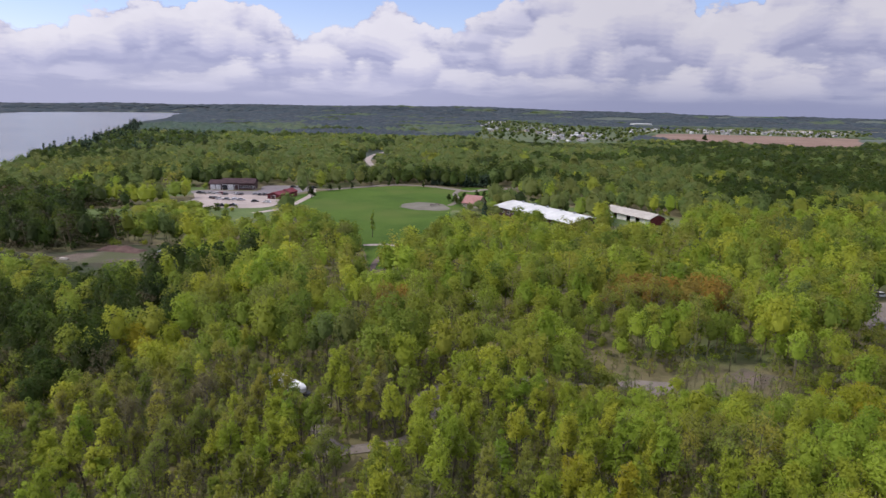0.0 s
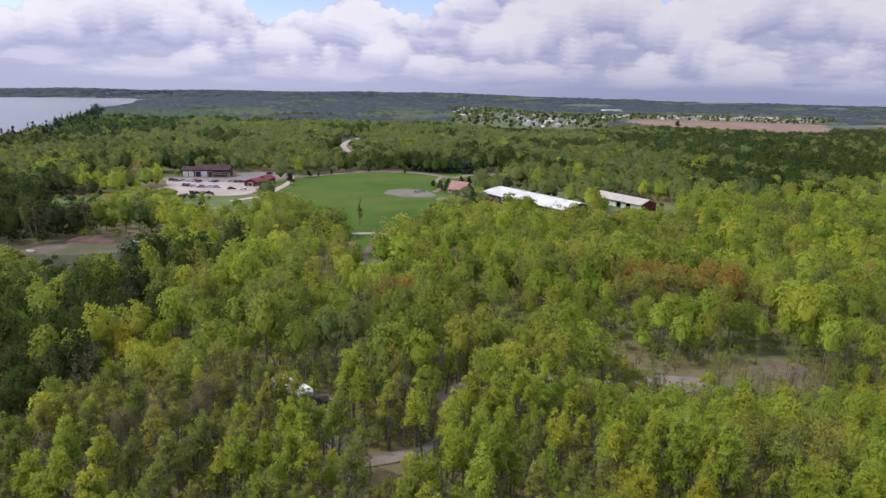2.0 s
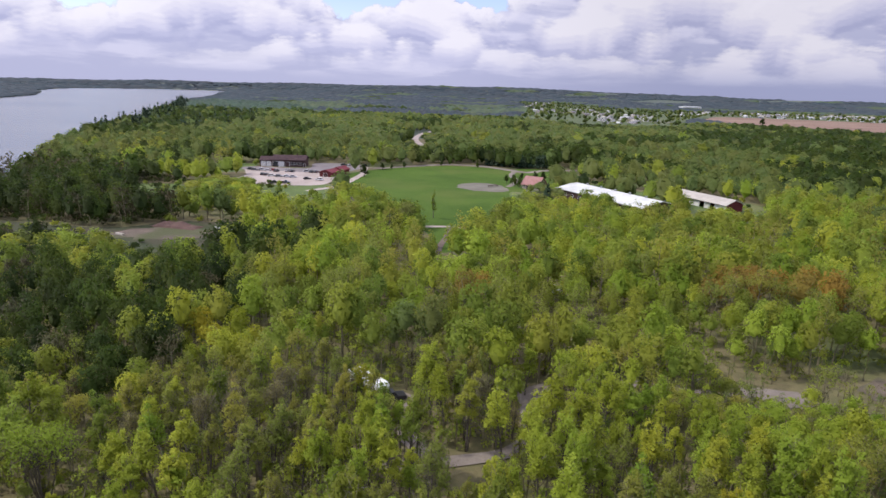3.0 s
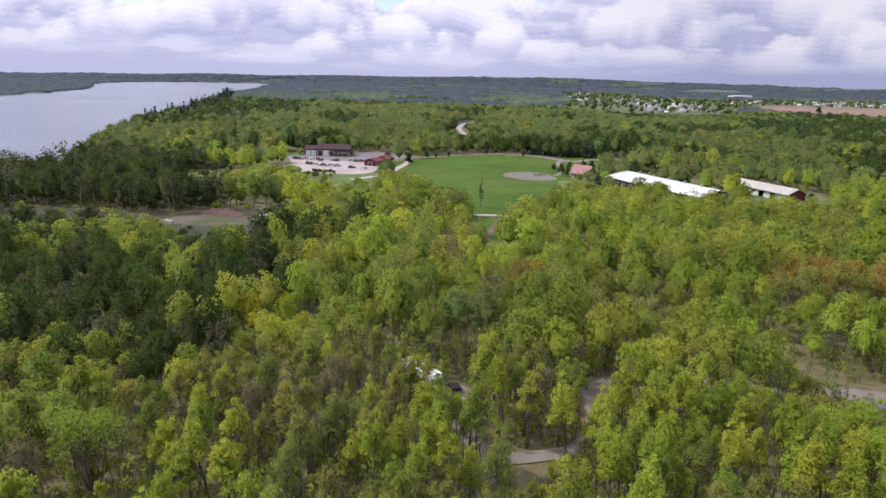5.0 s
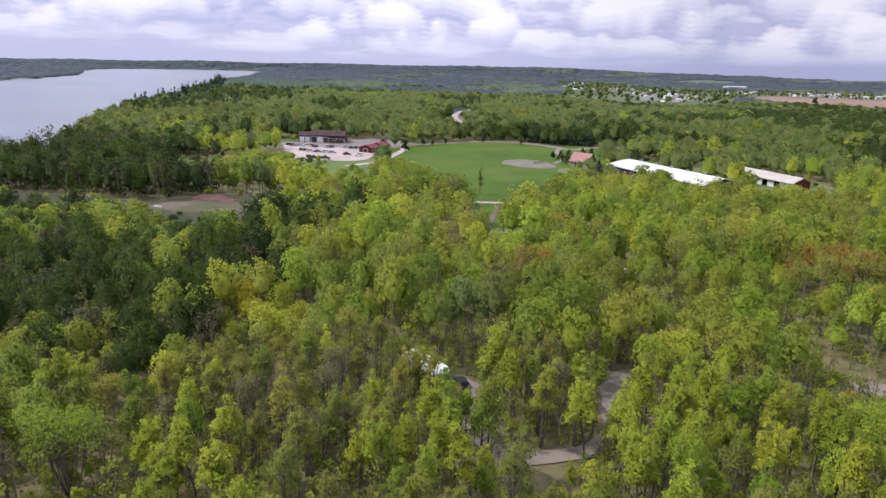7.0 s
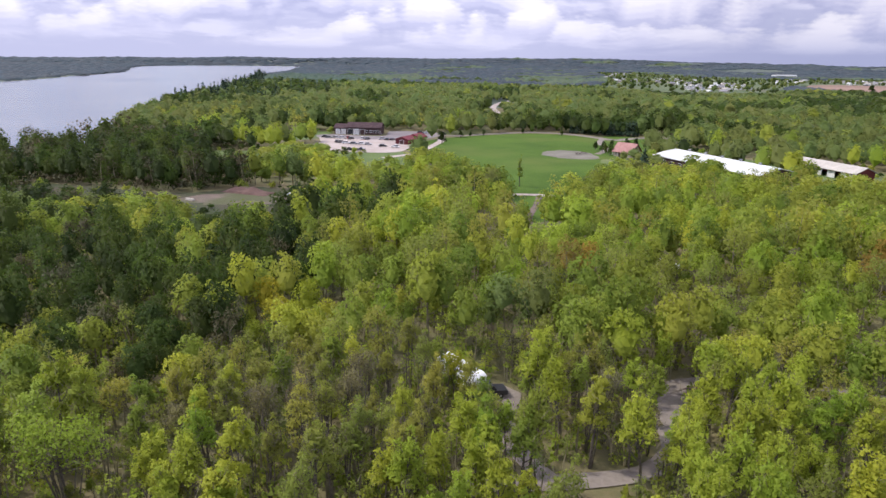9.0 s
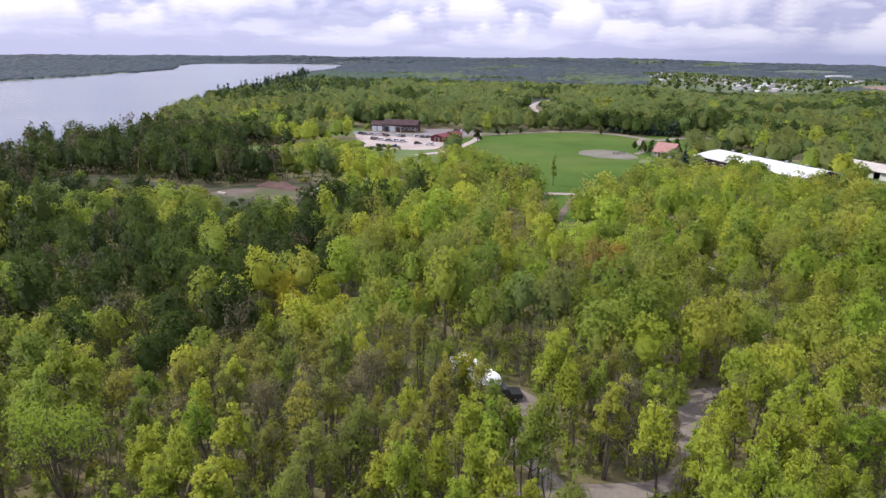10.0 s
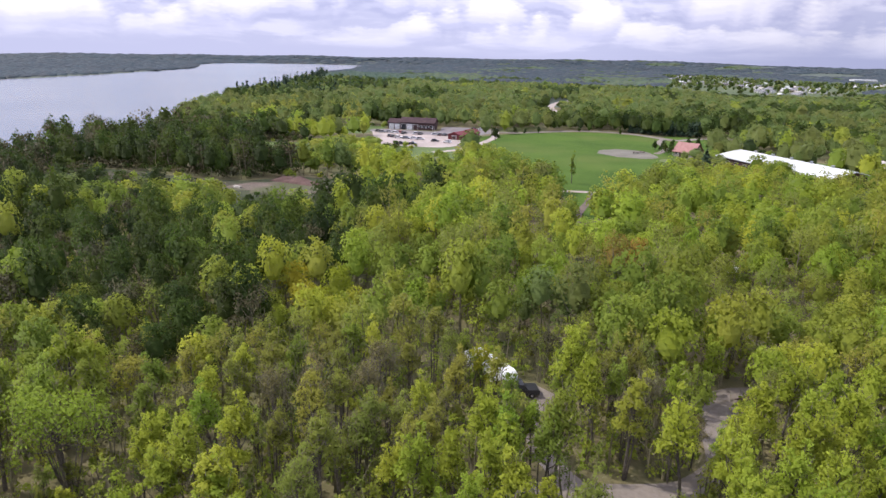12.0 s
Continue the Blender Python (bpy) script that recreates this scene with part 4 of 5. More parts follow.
def woodland(name, x, y, kind, template, label, low=0.75, high=1.15, scale=1.0, forms=4, category="woodland", tall=None, wide=None, up=0.45, bough=0.64):
    """Many trees in one mesh: template(kind, seed) gives stem and leaf triangles of one tree."""
    r = np.random.RandomState(len(x))
    tris, mats, tints, norms = [], [], [], []
    form = r.randint(0, forms, len(x))
    z = ground_z(x, y)
    group = stand(x, y, np.where(y > 300, 26.0, 15.0))
    for k in np.unique(kind):
        for f in range(forms):
            at = np.nonzero((kind == k) & (form == f))[0]
            if not len(at):
                continue
            wood, fine, leaves, heart = template(int(k), 500 + 17 * int(k) + f)
            wood = np.concatenate(wood + [fine])
            one = np.concatenate([wood, leaves[0]])
            n = np.cross(wood[:, 1] - wood[:, 0], wood[:, 2] - wood[:, 0])
            n = np.concatenate([n / np.maximum(np.linalg.norm(n, axis=1), 1e-9)[:, None], dome(leaves, heart, np.random.RandomState(f), 0.05 + 0.2 * bough, up, bough)])
            mat = np.concatenate([np.full(len(wood), len(LEAVES)), np.full(len(leaves[0]), k)])
            a = r.uniform(0, 6.28, len(at))
            s = scale * r.uniform(low, high, len(at)) * (0.84 + 0.34 * group[1][at])
            sz = s * r.uniform(0.9, 1.12, len(at)) * (1.0 if tall is None else tall[at])
            s = s * (1.0 if wide is None else wide[at])
            c, d = np.cos(a) * s, np.sin(a) * s
            o = one[None]
            t = np.empty((len(at), *one.shape), np.float32)
            t[..., 0] = o[..., 0] * c[:, None, None] - o[..., 1] * d[:, None, None] + x[at][:, None, None]
            t[..., 1] = o[..., 0] * d[:, None, None] + o[..., 1] * c[:, None, None] + y[at][:, None, None]
            t[..., 2] = o[..., 2] * sz[:, None, None] + z[at][:, None, None]
            tris.append(t.reshape(-1, 3, 3))
            c, d = np.cos(a), np.sin(a)
            q = np.empty((len(at), len(n), 3), np.float32)
            q[..., 0] = n[None, :, 0] * c[:, None] - n[None, :, 1] * d[:, None]
            q[..., 1] = n[None, :, 0] * d[:, None] + n[None, :, 1] * c[:, None]
            q[..., 2] = n[None, :, 2]
            norms.append(np.repeat(q.reshape(-1, 3), 3, 0))
            mats.append(np.tile(mat, len(at)))
            tints.append(np.repeat(0.5 * group[2][at] + 0.5 * r.uniform(0, 1, len(at)), len(one) * 3))
    tris = np.concatenate(tris)
    me = mesh_np(name, tris.reshape(-1, 3), np.arange(len(tris) * 3).reshape(-1, 3), LEAVES + [TWIG], np.concatenate(mats), np.concatenate(tints), np.concatenate(norms))
    return tagged(new(name, me), label, category, kind="stuff")


def mid_tree(leaves, size, twigs=20, sides=4, limbs=6, boughs=True, skirt=1.0):
    def make(kind, seed):
        if kind == 6:
            return conifer(seed, leaves, size, sides and 4)
        n, s, t = (leaves * 3 // 4, size * 0.8, twigs * 2) if kind in (5, 9) else (leaves, size, twigs)
        r = np.random.RandomState(seed)
        return broadleaf(seed, n, s, limbs, sides, t, 10.0, r.uniform(2.3, 3.1), (0.24 if kind == 2 else r.uniform(0.26, 0.4)) * skirt, 1.2 if kind == 2 else 1.0, boughs, kind not in (5, 9))
    return make


# the wood behind the near trees, coarser with distance
x, y = scatter(-150, 145, 112, 172, 4.55, R)
keep = wooded(x, y) & wedge(x, y) & (y > 116)
x, y = x[keep], y[keep]
woodland("wood_middle", x, y, species(x, y, R), mid_tree(600, 0.235, 24), "mixed spring wood in lime, green and olive leaf", 0.6, 1.25, scale=0.98, tall=1.04 * lower(x, y))
woodland("wood_near", left_x, left_y, species(left_x, left_y, R), mid_tree(800, 0.22, 40), "mixed young wood beside the camp roads", 0.6, 1.1, up=0.7, tall=lower(left_x, left_y), wide=0.4 + 0.6 * lower(left_x, left_y))
x, y = scatter(-250, 235, 170, 300, 5.4, R)
keep = wooded(x, y) & wedge(x, y)
x, y = x[keep], y[keep]
woodland("wood_field", x, y, species(x, y, R), mid_tree(250, 0.34, 4, 3, 8, False, 0.5), "green spring wood before the mown field", 0.65, 1.25, scale=1.14, tall=0.9 * lower(x, y), bough=0.52)
x, y = scatter(-480, 460, 298, 560, 6.9, R)
keep = wooded(x, y) & wedge(x, y)
x, y = x[keep], y[keep]
woodland("wood_far", x, y, species(x, y, R), mid_tree(100, 0.47, 0, 0, 7, True, 0.4), "green woods round the park buildings", 0.7, 1.2, scale=1.45, tall=0.72 * lower(x, y), up=0.9, bough=0.35)
x, y = scatter(-860, 860, 558, 1050, 9.4, R)
keep = wooded(x, y) & wedge(x, y)
x, y = x[keep], y[keep]
woodland("wood_distant", x, y, species(x, y, R), mid_tree(24, 0.75, 0, 0, 6, True, 0.4), "distant green woods along the lake", scale=1.9, tall=np.where((x > 60) & (y > 780), 0.42, 0.62) * lower(x, y), up=1.3, bough=0.25)
# woods beyond, in clumps that widen with distance
d = 1040.0
xs, ys, ss = [], [], []
while d < 4700:
    gap = d * 0.0125
    a = np.arange(-0.80, 0.92, gap / d) + R.uniform(-0.3, 0.3) * gap / d
    a = a + R.uniform(-0.4, 0.4, len(a)) * gap / d
    dd = d + R.uniform(-0.45, 0.45, len(a)) * gap
    xs.append(-np.sin(a) * dd), ys.append(np.cos(a) * dd), ss.append(np.full(len(a), gap))
    d += gap * 0.9
x, y, s = np.concatenate(xs), np.concatenate(ys), np.concatenate(ss)
keep = wooded(x, y) & ((waves(x, y, 900, 77) < 0.74) | (x < 700)) & (off_line(LAKE, x, y, True) > np.where(y > 2500, 0.35, 0.45) * s)
x, y, s = x[keep], y[keep], s[keep]
for i, (lo, hi) in enumerate(((0, 22), (22, 36), (36, 99))):
    m = (s >= lo) & (s < hi)
    # share of haze-blue leaf colour grows with distance, as haze would
    hazed = waves(x[m], y[m], 520, 11) + R.uniform(-0.12, 0.12, m.sum()) < np.interp(np.hypot(x[m], y[m]), (1000, 1900, 3000), (0.36, 0.55, 0.85))
    k = np.where(hazed, 7, np.where(waves(x[m], y[m], 300, 12) + R.uniform(-0.2, 0.2, m.sum()) < 0.22, 2, 10))
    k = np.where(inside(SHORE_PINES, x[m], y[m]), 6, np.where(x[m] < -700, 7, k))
    width = (lo + hi) / 2 if i < 2 else 46

    def clump(kind, seed, width=width):
        r = np.random.RandomState(seed)
        roof = FEW * np.array((width * 0.82, width * 0.82, 10.0)) * r.uniform(0.86, 1.1, (len(FEW), 1)) + (0, 0, -1.0)
        return [], np.zeros((0, 3, 3)), (roof[FEW_FACES], FEW[FEW_FACES].mean(1)), -6.0

    woodland("wood_horizon", x[m], y[m], k, clump, "far woods below the horizon, haze tint in their colour", 0.8, 1.3, tall=np.where((x[m] > -60) & (y[m] < 2700), 0.5, np.where((x[m] < -700) & (y[m] < 2600), 0.45, 0.7)), up=2.0, bough=0.3)
x, y = scatter(60, 1200, 960, 2600, 24, R, 0.5)
keep = inside(HOUSE_LAND, x, y) & (R.uniform(size=len(x)) < 0.75)
x, y = x[keep], y[keep]
woodland("village_trees", x, y, np.where(R.uniform(size=len(x)) < 0.6, 8, 2), mid_tree(24, 1.3, 0, 0, 5, True, 0.4), "garden trees among the village houses", 0.5, 1.1, scale=1.4, tall=np.full(len(x), 0.5))
# shore pines stand tall against the water
line = smooth_line([(-352, 560), (-385, 690), (-470, 905), (-548, 1130), (-700, 1500)], 9)
x, y = line[:, 0] + R.uniform(2, 26, len(line)), line[:, 1] + R.uniform(-4, 4, len(line))
woodland("shore_pines", x, y, np.full(len(x), 6), lambda k, s: conifer(s, 110, 0.9, 3, 14.0, 2.6), "dark tall pines along the lake shore", 0.7, 1.35)
# the wood under and behind the camera
x, y = scatter(-75, 55, -40, 62, 5.0, R)
keep = wooded(x, y)
x, y = x[keep], y[keep]
woodland("wood_below", x, y, species(x, y, R), mid_tree(210, 0.36, 6, 3, 6, False), "spring wood right beneath the flight", 0.6, 1.1)
x, y = scatter(-200, 190, -120, 66, 6.0, R)
keep = wooded(x, y) & ~((x > -76) & (x < 56) & (y > -42))
x, y = x[keep], y[keep]
woodland("wood_behind", x, y, species(x, y, R), mid_tree(26, 1.0, 0, 0, 6, True, 0.5), "spring wood continuing beneath the flight")
# undergrowth
x, y = scatter(-150, 145, 60, 180, 2.7, R)
keep = wooded(x, y) & wedge(x, y) & ((y < 122) | (R.uniform(size=len(x)) < 0.45))
x, y = x[keep], y[keep]
woodland("undergrowth", x, y, np.where(R.uniform(size=len(x)) < 0.5, 1, np.where(R.uniform(size=len(x)) < 0.6, 5, 0)),
         lambda k, s: bush(s, 56, 0.25, 1.35), "low green and brown undergrowth between the trees", 0.5, 1.3, category="undergrowth", up=1.0, bough=0.5)

# saplings that fill the gaps between the near trunks
x, y = scatter(-125, 115, 62, 128, 3.3, R)
keep = wooded(x, y) & wedge(x, y)
x, y = x[keep], y[keep]
p = R.uniform(size=len(x))
woodland("saplings", x, y, np.where(p < 0.5, 1, np.where(p < 0.7, 8, np.where(p < 0.82, 0, np.where(p < 0.93, 5, 9)))), sapling, "slim young trees in fresh leaf under the wood", 0.55, 1.2, category="saplings", tall=lower(x, y), up=1.0, bough=0.5)
# low growth on the open ground round the camp pitches
x, y = scatter(22, 76, 98, 136, 2.6, np.random.RandomState(8))
keep = (inside(RIGHT_GRAVEL, x, y) | (lower(x, y) < 0.6)) & ~inside(PITCH_GRAVEL, x, y) & ~inside(PITCH_DIRT, x, y)
x, y = x[keep], y[keep]
p = np.modf(np.abs(np.sin(x * 7.1 + y * 3.3) * 91.7))[0]
woodland("pitch_saplings", x, y, np.where(p < 0.34, 1, np.where(p < 0.62, 8, np.where(p < 0.86, 5, 9))), sapling, "low young trees round the open camp pitches", 0.4, 0.75, category="saplings", up=1.0, bough=0.5)

# brush of the cloud-shadowed band, its shade put in by the dark leaf colours
x, y = scatter(-262, -90, 166, 350, 3.4, R)
keep = inside(SHADE_BAND, x, y) & wooded(x, y)
x, y = x[keep], y[keep]
woodland("undergrowth", x, y, np.where(R.uniform(size=len(x)) < 0.6, 2, 9), lambda k, s: bush(s, 40, 0.42, 1.9), "brush by the clearing with cloud shade in its colour", 0.6, 1.4, category="undergrowth")
x, y = scatter(-195, 125, 160, 440, 7.5, R)
keep = (inside(FAR_MEADOW, x, y) | inside(BAND_MEADOW, x, y) | inside(LEFT_CLEARING, x, y) | inside(LOT_FRONT, x, y) | inside(HALL_FRONT, x, y) | inside(BARN_YARD, x, y)) & (R.uniform(size=len(x)) < 0.5)
keep &= ~inside(LEFT_DIRT, x, y) & (off_line(LEFT_DIRT, x, y, True) > 3) & (np.hypot(x + 98, y - 230) > 8)
for poly in FOOTPRINTS:
    keep &= ~inside(poly, x, y)
for name, (width, line) in ROAD_LINES.items():
    keep &= off_line(line, x, y) > width + 2
x, y = x[keep], y[keep]
woodland("meadow_shrubs", x, y, np.where(R.uniform(size=len(x)) < 0.6, 1, 2), lambda k, s: bush(s, 110, 0.4, 1.5), "scattered green shrubs on rough grass", 0.5, 1.5, category="shrubs")

# the row of dark spruces at the field's far edge
for i in range(22):
    if i == 0:
        spruce = thing("spruce", pose(0, 0, 0), "dense dark green spruce at the field's edge", "tree", "row of spruces")
        grow(spruce, conifer(31, 420, 0.55, 5, 9.5, 2.6), BARK, PINE)
        ob = spruce
    else:
        ob = copy_thing(spruce, pose(0, 0, 0))
    ob.matrix_basis = pose(-6 + i * 1.85, 459.5 - i * 0.42 + (1.6 if i % 2 else -0.6) + R.uniform(-0.6, 0.6), 0, 0, 0, R.uniform(0, 360))
    ob.scale = [(0.62 + 0.02 * i) * R.uniform(0.88, 1.1)] * 3


def small_tree(label, material, seed, height):
    ob = thing("tree", pose(0, 0, 0), label, "tree", "small trees on the grass")
    grow(ob, broadleaf(seed, 420, 0.3, 5, 5, 0, 4.0, 1.5, 0.2, 1.3), BARK, material)
    ob.scale = [height / 4.0] * 3
    return ob


grow(thing("spruce", pose(22.6, 325, 0), "dense dark spruce beside the long white hall", "tree"), conifer(77, 700, 0.42, 5, 8.0, 2.4), BARK, PINE)
lone = thing("tree", pose(450, 1128, 6.2), "lone round dark tree on the ploughed field", "tree")
grow(lone, broadleaf(88, 500, 0.8, 7, 5, 0, 10.0, 4.2, 0.12, 1.3), BARK, DEEP)
grow(thing("tree", pose(-28.2, 266.5, 0), "tall slender green tree at the field's foot", "tree"), broadleaf(91, 480, 0.26, 9, 5, 20, 10.4, 1.1, 0.12, 1.1), BARK, MID)
first = small_tree("small dark round tree on mown grass", DEEP, 61, 3.6)
first.location = (-71, 417, 0)
for x, y, h in ((-66, 421, 2.6), (-59, 430, 3.0), (-36, 447, 3.0), (-12, 443, 3.0), (22, 392, 4.2), (27, 393, 4.4), (32, 392, 4.2), (37, 391, 4.6), (42, 389, 4.4),
                (14, 392, 3.4), (-76, 380, 6.0), (8, 372, 4.5), (9, 366, 4.0), (11, 361, 4.6), (5, 378, 3.8)):
    ob = copy_thing(first, pose(x, y, 0, 0, 0, R.uniform(0, 360)))
    ob.scale = [h / 4.0] * 3


# ---- buildings ----
def gable_roof(length, depth, eave, ridge, over=0.5, thick=0.25):
    """A gable roof with its ridge along x, thick, overhanging; the ground plan is centred."""
    h, a = depth / 2 + over, (ridge - eave) / (depth / 2)
    low = eave - a * over
    bm = prism([(-h, low), (0, ridge), (h, low), (h, low + thick), (0, ridge + thick), (-h, low + thick)], -length / 2 - over, length / 2 + over)
    bmesh.ops.rotate(bm, verts=bm.verts[:], cent=(0, 0, 0), matrix=Matrix.Rotation(math.pi / 2, 3, "Z"))
    return bm


def gable_walls(length, depth, eave, ridge):
    """Walls with two gable ends under such a roof."""
    h = depth / 2
    bm = prism([(-h, -0.2), (h, -0.2), (h, eave), (0, ridge), (-h, eave)], -length / 2, length / 2)
    bmesh.ops.rotate(bm, verts=bm.verts[:], cent=(0, 0, 0), matrix=Matrix.Rotation(math.pi / 2, 3, "Z"))
    return bm


def window_part(owner, x, y, z, wide, high, turn=0):
    """A window in a wall that faces -y (turned about z): a frame with a pane in it."""
    f = boxes((-wide / 2, wide / 2, -0.08, 0.06, -high / 2, -high / 2 + 0.1), (-wide / 2, wide / 2, -0.08, 0.06, high / 2 - 0.1, high / 2),
              (-wide / 2, -wide / 2 + 0.1, -0.08, 0.06, -high / 2 + 0.1, high / 2 - 0.1), (wide / 2 - 0.1, wide / 2, -0.08, 0.06, -high / 2 + 0.1, high / 2 - 0.1))
    ob = part("window", f, DOOR_WHITE, owner)
    ob.matrix_basis = pose(x, y, z, 0, 0, turn)
    part("pane", boxes((-wide / 2 + 0.1, wide / 2 - 0.1, -0.04, 0.04, -high / 2 + 0.1, high / 2 - 0.1)), GLASS, ob)
    return ob


def roller_door(owner, x, y, wide, high, material=None, turn=0):
    """A sectional door in a wall that faces -y, with its panel joints."""
    rows = [(-wide / 2, wide / 2, -0.07, 0.05, 0.02 + i * high / 4, (i + 1) * high / 4 - 0.03) for i in range(4)]
    ob = part("door", boxes(*rows), material or DOOR_WHITE, owner)
    ob.matrix_basis = pose(x, y, 0, 0, 0, turn)
    part("door_frame", boxes((-wide / 2 - 0.18, -wide / 2, -0.1, 0.05, 0, high + 0.18), (wide / 2, wide / 2 + 0.18, -0.1, 0.05, 0, high + 0.18),
                             (-wide / 2, wide / 2, -0.1, 0.05, high, high + 0.18)), WALL_WHITE, ob)
    return ob


# the garage with its lower wing
garage = thing("garage", pose(-132.5, 418.2, 0, 0, 0, 5.5), "long brown garage building with white roller doors", "building")
ob = part("wall", gable_walls(20.5, 12, 4.2, 6.6), WALL_BROWN, garage)
ob.location = (2.6, 0.6, 0)
ob = part("roof", gable_roof(20.5, 12, 4.2, 6.6), ROOF_BROWN, garage, "dark brown shingle roof")
ob.location = (2.6, 0.6, 0)
ob = part("wing_wall", gable_walls(7.6, 10.5, 3.7, 5.6), WALL_BROWN, garage)
ob.location = (-11.5, 0.4, 0)
ob = part("wing_roof", gable_roof(7.6, 10.5, 3.7, 5.6, 0.35), ROOF_BROWN, garage, "dark brown shingle roof")
ob.location = (-11.6, 0.4, 0)
for x, wd in ((-13.2, 2.6), (-9.8, 2.6)):
    roller_door(garage, x, -4.86, wd, 3.0)
roller_door(garage, -5.6, -5.42, 3.0, 3.2, GLASS)
roller_door(garage, -2.0, -5.42, 3.0, 3.2)
roller_door(garage, 1.6, -5.42, 2.6, 3.0, WALL_BROWN)
for x in (4.6, 6.8, 9.0, 11.2):
    window_part(garage, x, -5.42, 2.0, 1.5, 1.3)
roller_door(garage, 12.4, -5.42, 0.9, 2.1, WALL_BROWN)
part("chimney", boxes((6.2, 6.9, 2.6, 3.3, 5.2, 7.4)), WALL_BROWN, garage)

# the shed with two red roofs
shed = thing("shed", pose(-94, 383, 0, 0, 0, -108), "dark red shed with two stepped metal roofs", "building")
ob = part("wall", gable_walls(12, 9, 3.0, 4.6), WALL_RED, shed)
ob.location = (5.2, 0, 0)
ob = part("roof", gable_roof(12, 9, 3.0, 4.6), ROOF_RED, shed)
ob.location = (5.2, 0, 0)
ob = part("back_wall", gable_walls(10.5, 8, 3.4, 5.2), WALL_RED, shed)
ob.location = (-6.6, 0.8, 0)
ob = part("back_roof", gable_roof(10.5, 8, 3.4, 5.2), ROOF_RED, shed)
ob.location = (-6.7, 0.8, 0)
for x in (2.4, 7.6):
    roller_door(shed, x, -4.52, 3.0, 2.5, WALL_BROWN)
roller_door(shed, 11.22, 0.0, 2.8, 2.5, WALL_BROWN, 90)
window_part(shed, -6.0, -3.22, 1.8, 1.4, 1.0)

shed.scale = (0.86, 0.86, 0.86)

# the hut with the salmon roof
hut = thing("hut", pose(19, 360.5, 0, 0, 0, -35), "small hut with a steep salmon-red roof", "building")
part("wall", gable_walls(9.5, 9.0, 2.6, 6.2), WALL_TAN, hut)
part("roof", gable_roof(9.5, 9.0, 2.6, 6.2, 0.7), ROOF_SALMON, hut)
roller_door(hut, -1.5, -4.52, 1.2, 2.1, WALL_BROWN)
for x in (-3.4, 1.4, 3.4):
    window_part(hut, x, -4.52, 1.5, 1.0, 1.0)
porch = part("porch", boxes((-6.4, -4.78, -3.2, 3.2, 2.3, 2.5), (-6.3, -6.15, -3.1, -2.95, -0.1, 2.3), (-6.3, -6.15, 2.95, 3.1, -0.1, 2.3)), WALL_WHITE, hut, "white porch")

# the long hall with the white roof
hall = thing("hall", pose(53.2, 318.6, 0, 0, 0, -60), "long low hall under a bright white roof", "building")
part("wall", gable_walls(59, 22, 3.9, 6.2), WALL_BROWN, hall)
part("roof", gable_roof(59, 22, 3.9, 6.2, 0.8, 0.3), ROOF_WHITE, hall, "bright white low-pitched roof")
for i in range(10):
    window_part(hall, -22.5 + i * 5, -11.02, 1.9, 2.0, 1.2)
roller_door(hall, -29.52, 3.0, 3.6, 3.0, WALL_BROWN, -90)
roller_door(hall, -29.52, -3.5, 1.0, 2.1, WALL_BROWN, -90)
for i in range(5):
    ob = part("roof_vent", boxes((-0.4, 0.4, -0.4, 0.4, -0.2, 0.5), (-0.55, 0.55, -0.55, 0.55, 0.5, 0.62)), STEEL, hall)
    ob.location = (-20 + i * 10, 0, 6.55)

# the open-sided white barn
barn = thing("barn", pose(98, 324.5, 0, 0, 0, -63.4), "white open-sided barn with a beige roof", "building")
part("roof", gable_roof(37, 11.5, 3.3, 5.4, 0.6), ROOF_BEIGE, barn)
bm = boxes((-18.5, 18.5, 5.0, 5.2, -0.2, 3.2), (18.3, 18.5, -5.2, 5.0, -0.2, 3.6), (-18.5, -18.3, -5.2, 5.0, -0.2, 3.6))
part("wall", bm, WALL_RED, barn, "dark red rear and end boards")
part("gable", prism([(-5.4, 3.35), (5.4, 3.35), (0, 5.3)], -0.1, 0.1), WALL_RED, barn).matrix_basis = pose(18.42, 0, 0, 0, 0, 90)
part("gable", prism([(-5.4, 3.35), (5.4, 3.35), (0, 5.3)], -0.1, 0.1), WALL_WHITE, barn).matrix_basis = pose(-18.42, 0, 0, 0, 0, 90)
for i in range(11):
    part("post", boxes((-0.16, 0.16, -0.16, 0.16, -0.2, 3.35)), WALL_WHITE, barn).location = (-18.2 + i * 3.64, -5.3, 0)
for i in (1, 3, 4, 6, 8, 9):
    part("panel", boxes((-1.6, 1.6, -0.05, 0.05, 0.1, 2.7)), WALL_WHITE, barn).location = (-18.2 + (i + 0.5) * 3.64, -5.28, 0)


barn.scale = (0.89, 0.92, 1.0)

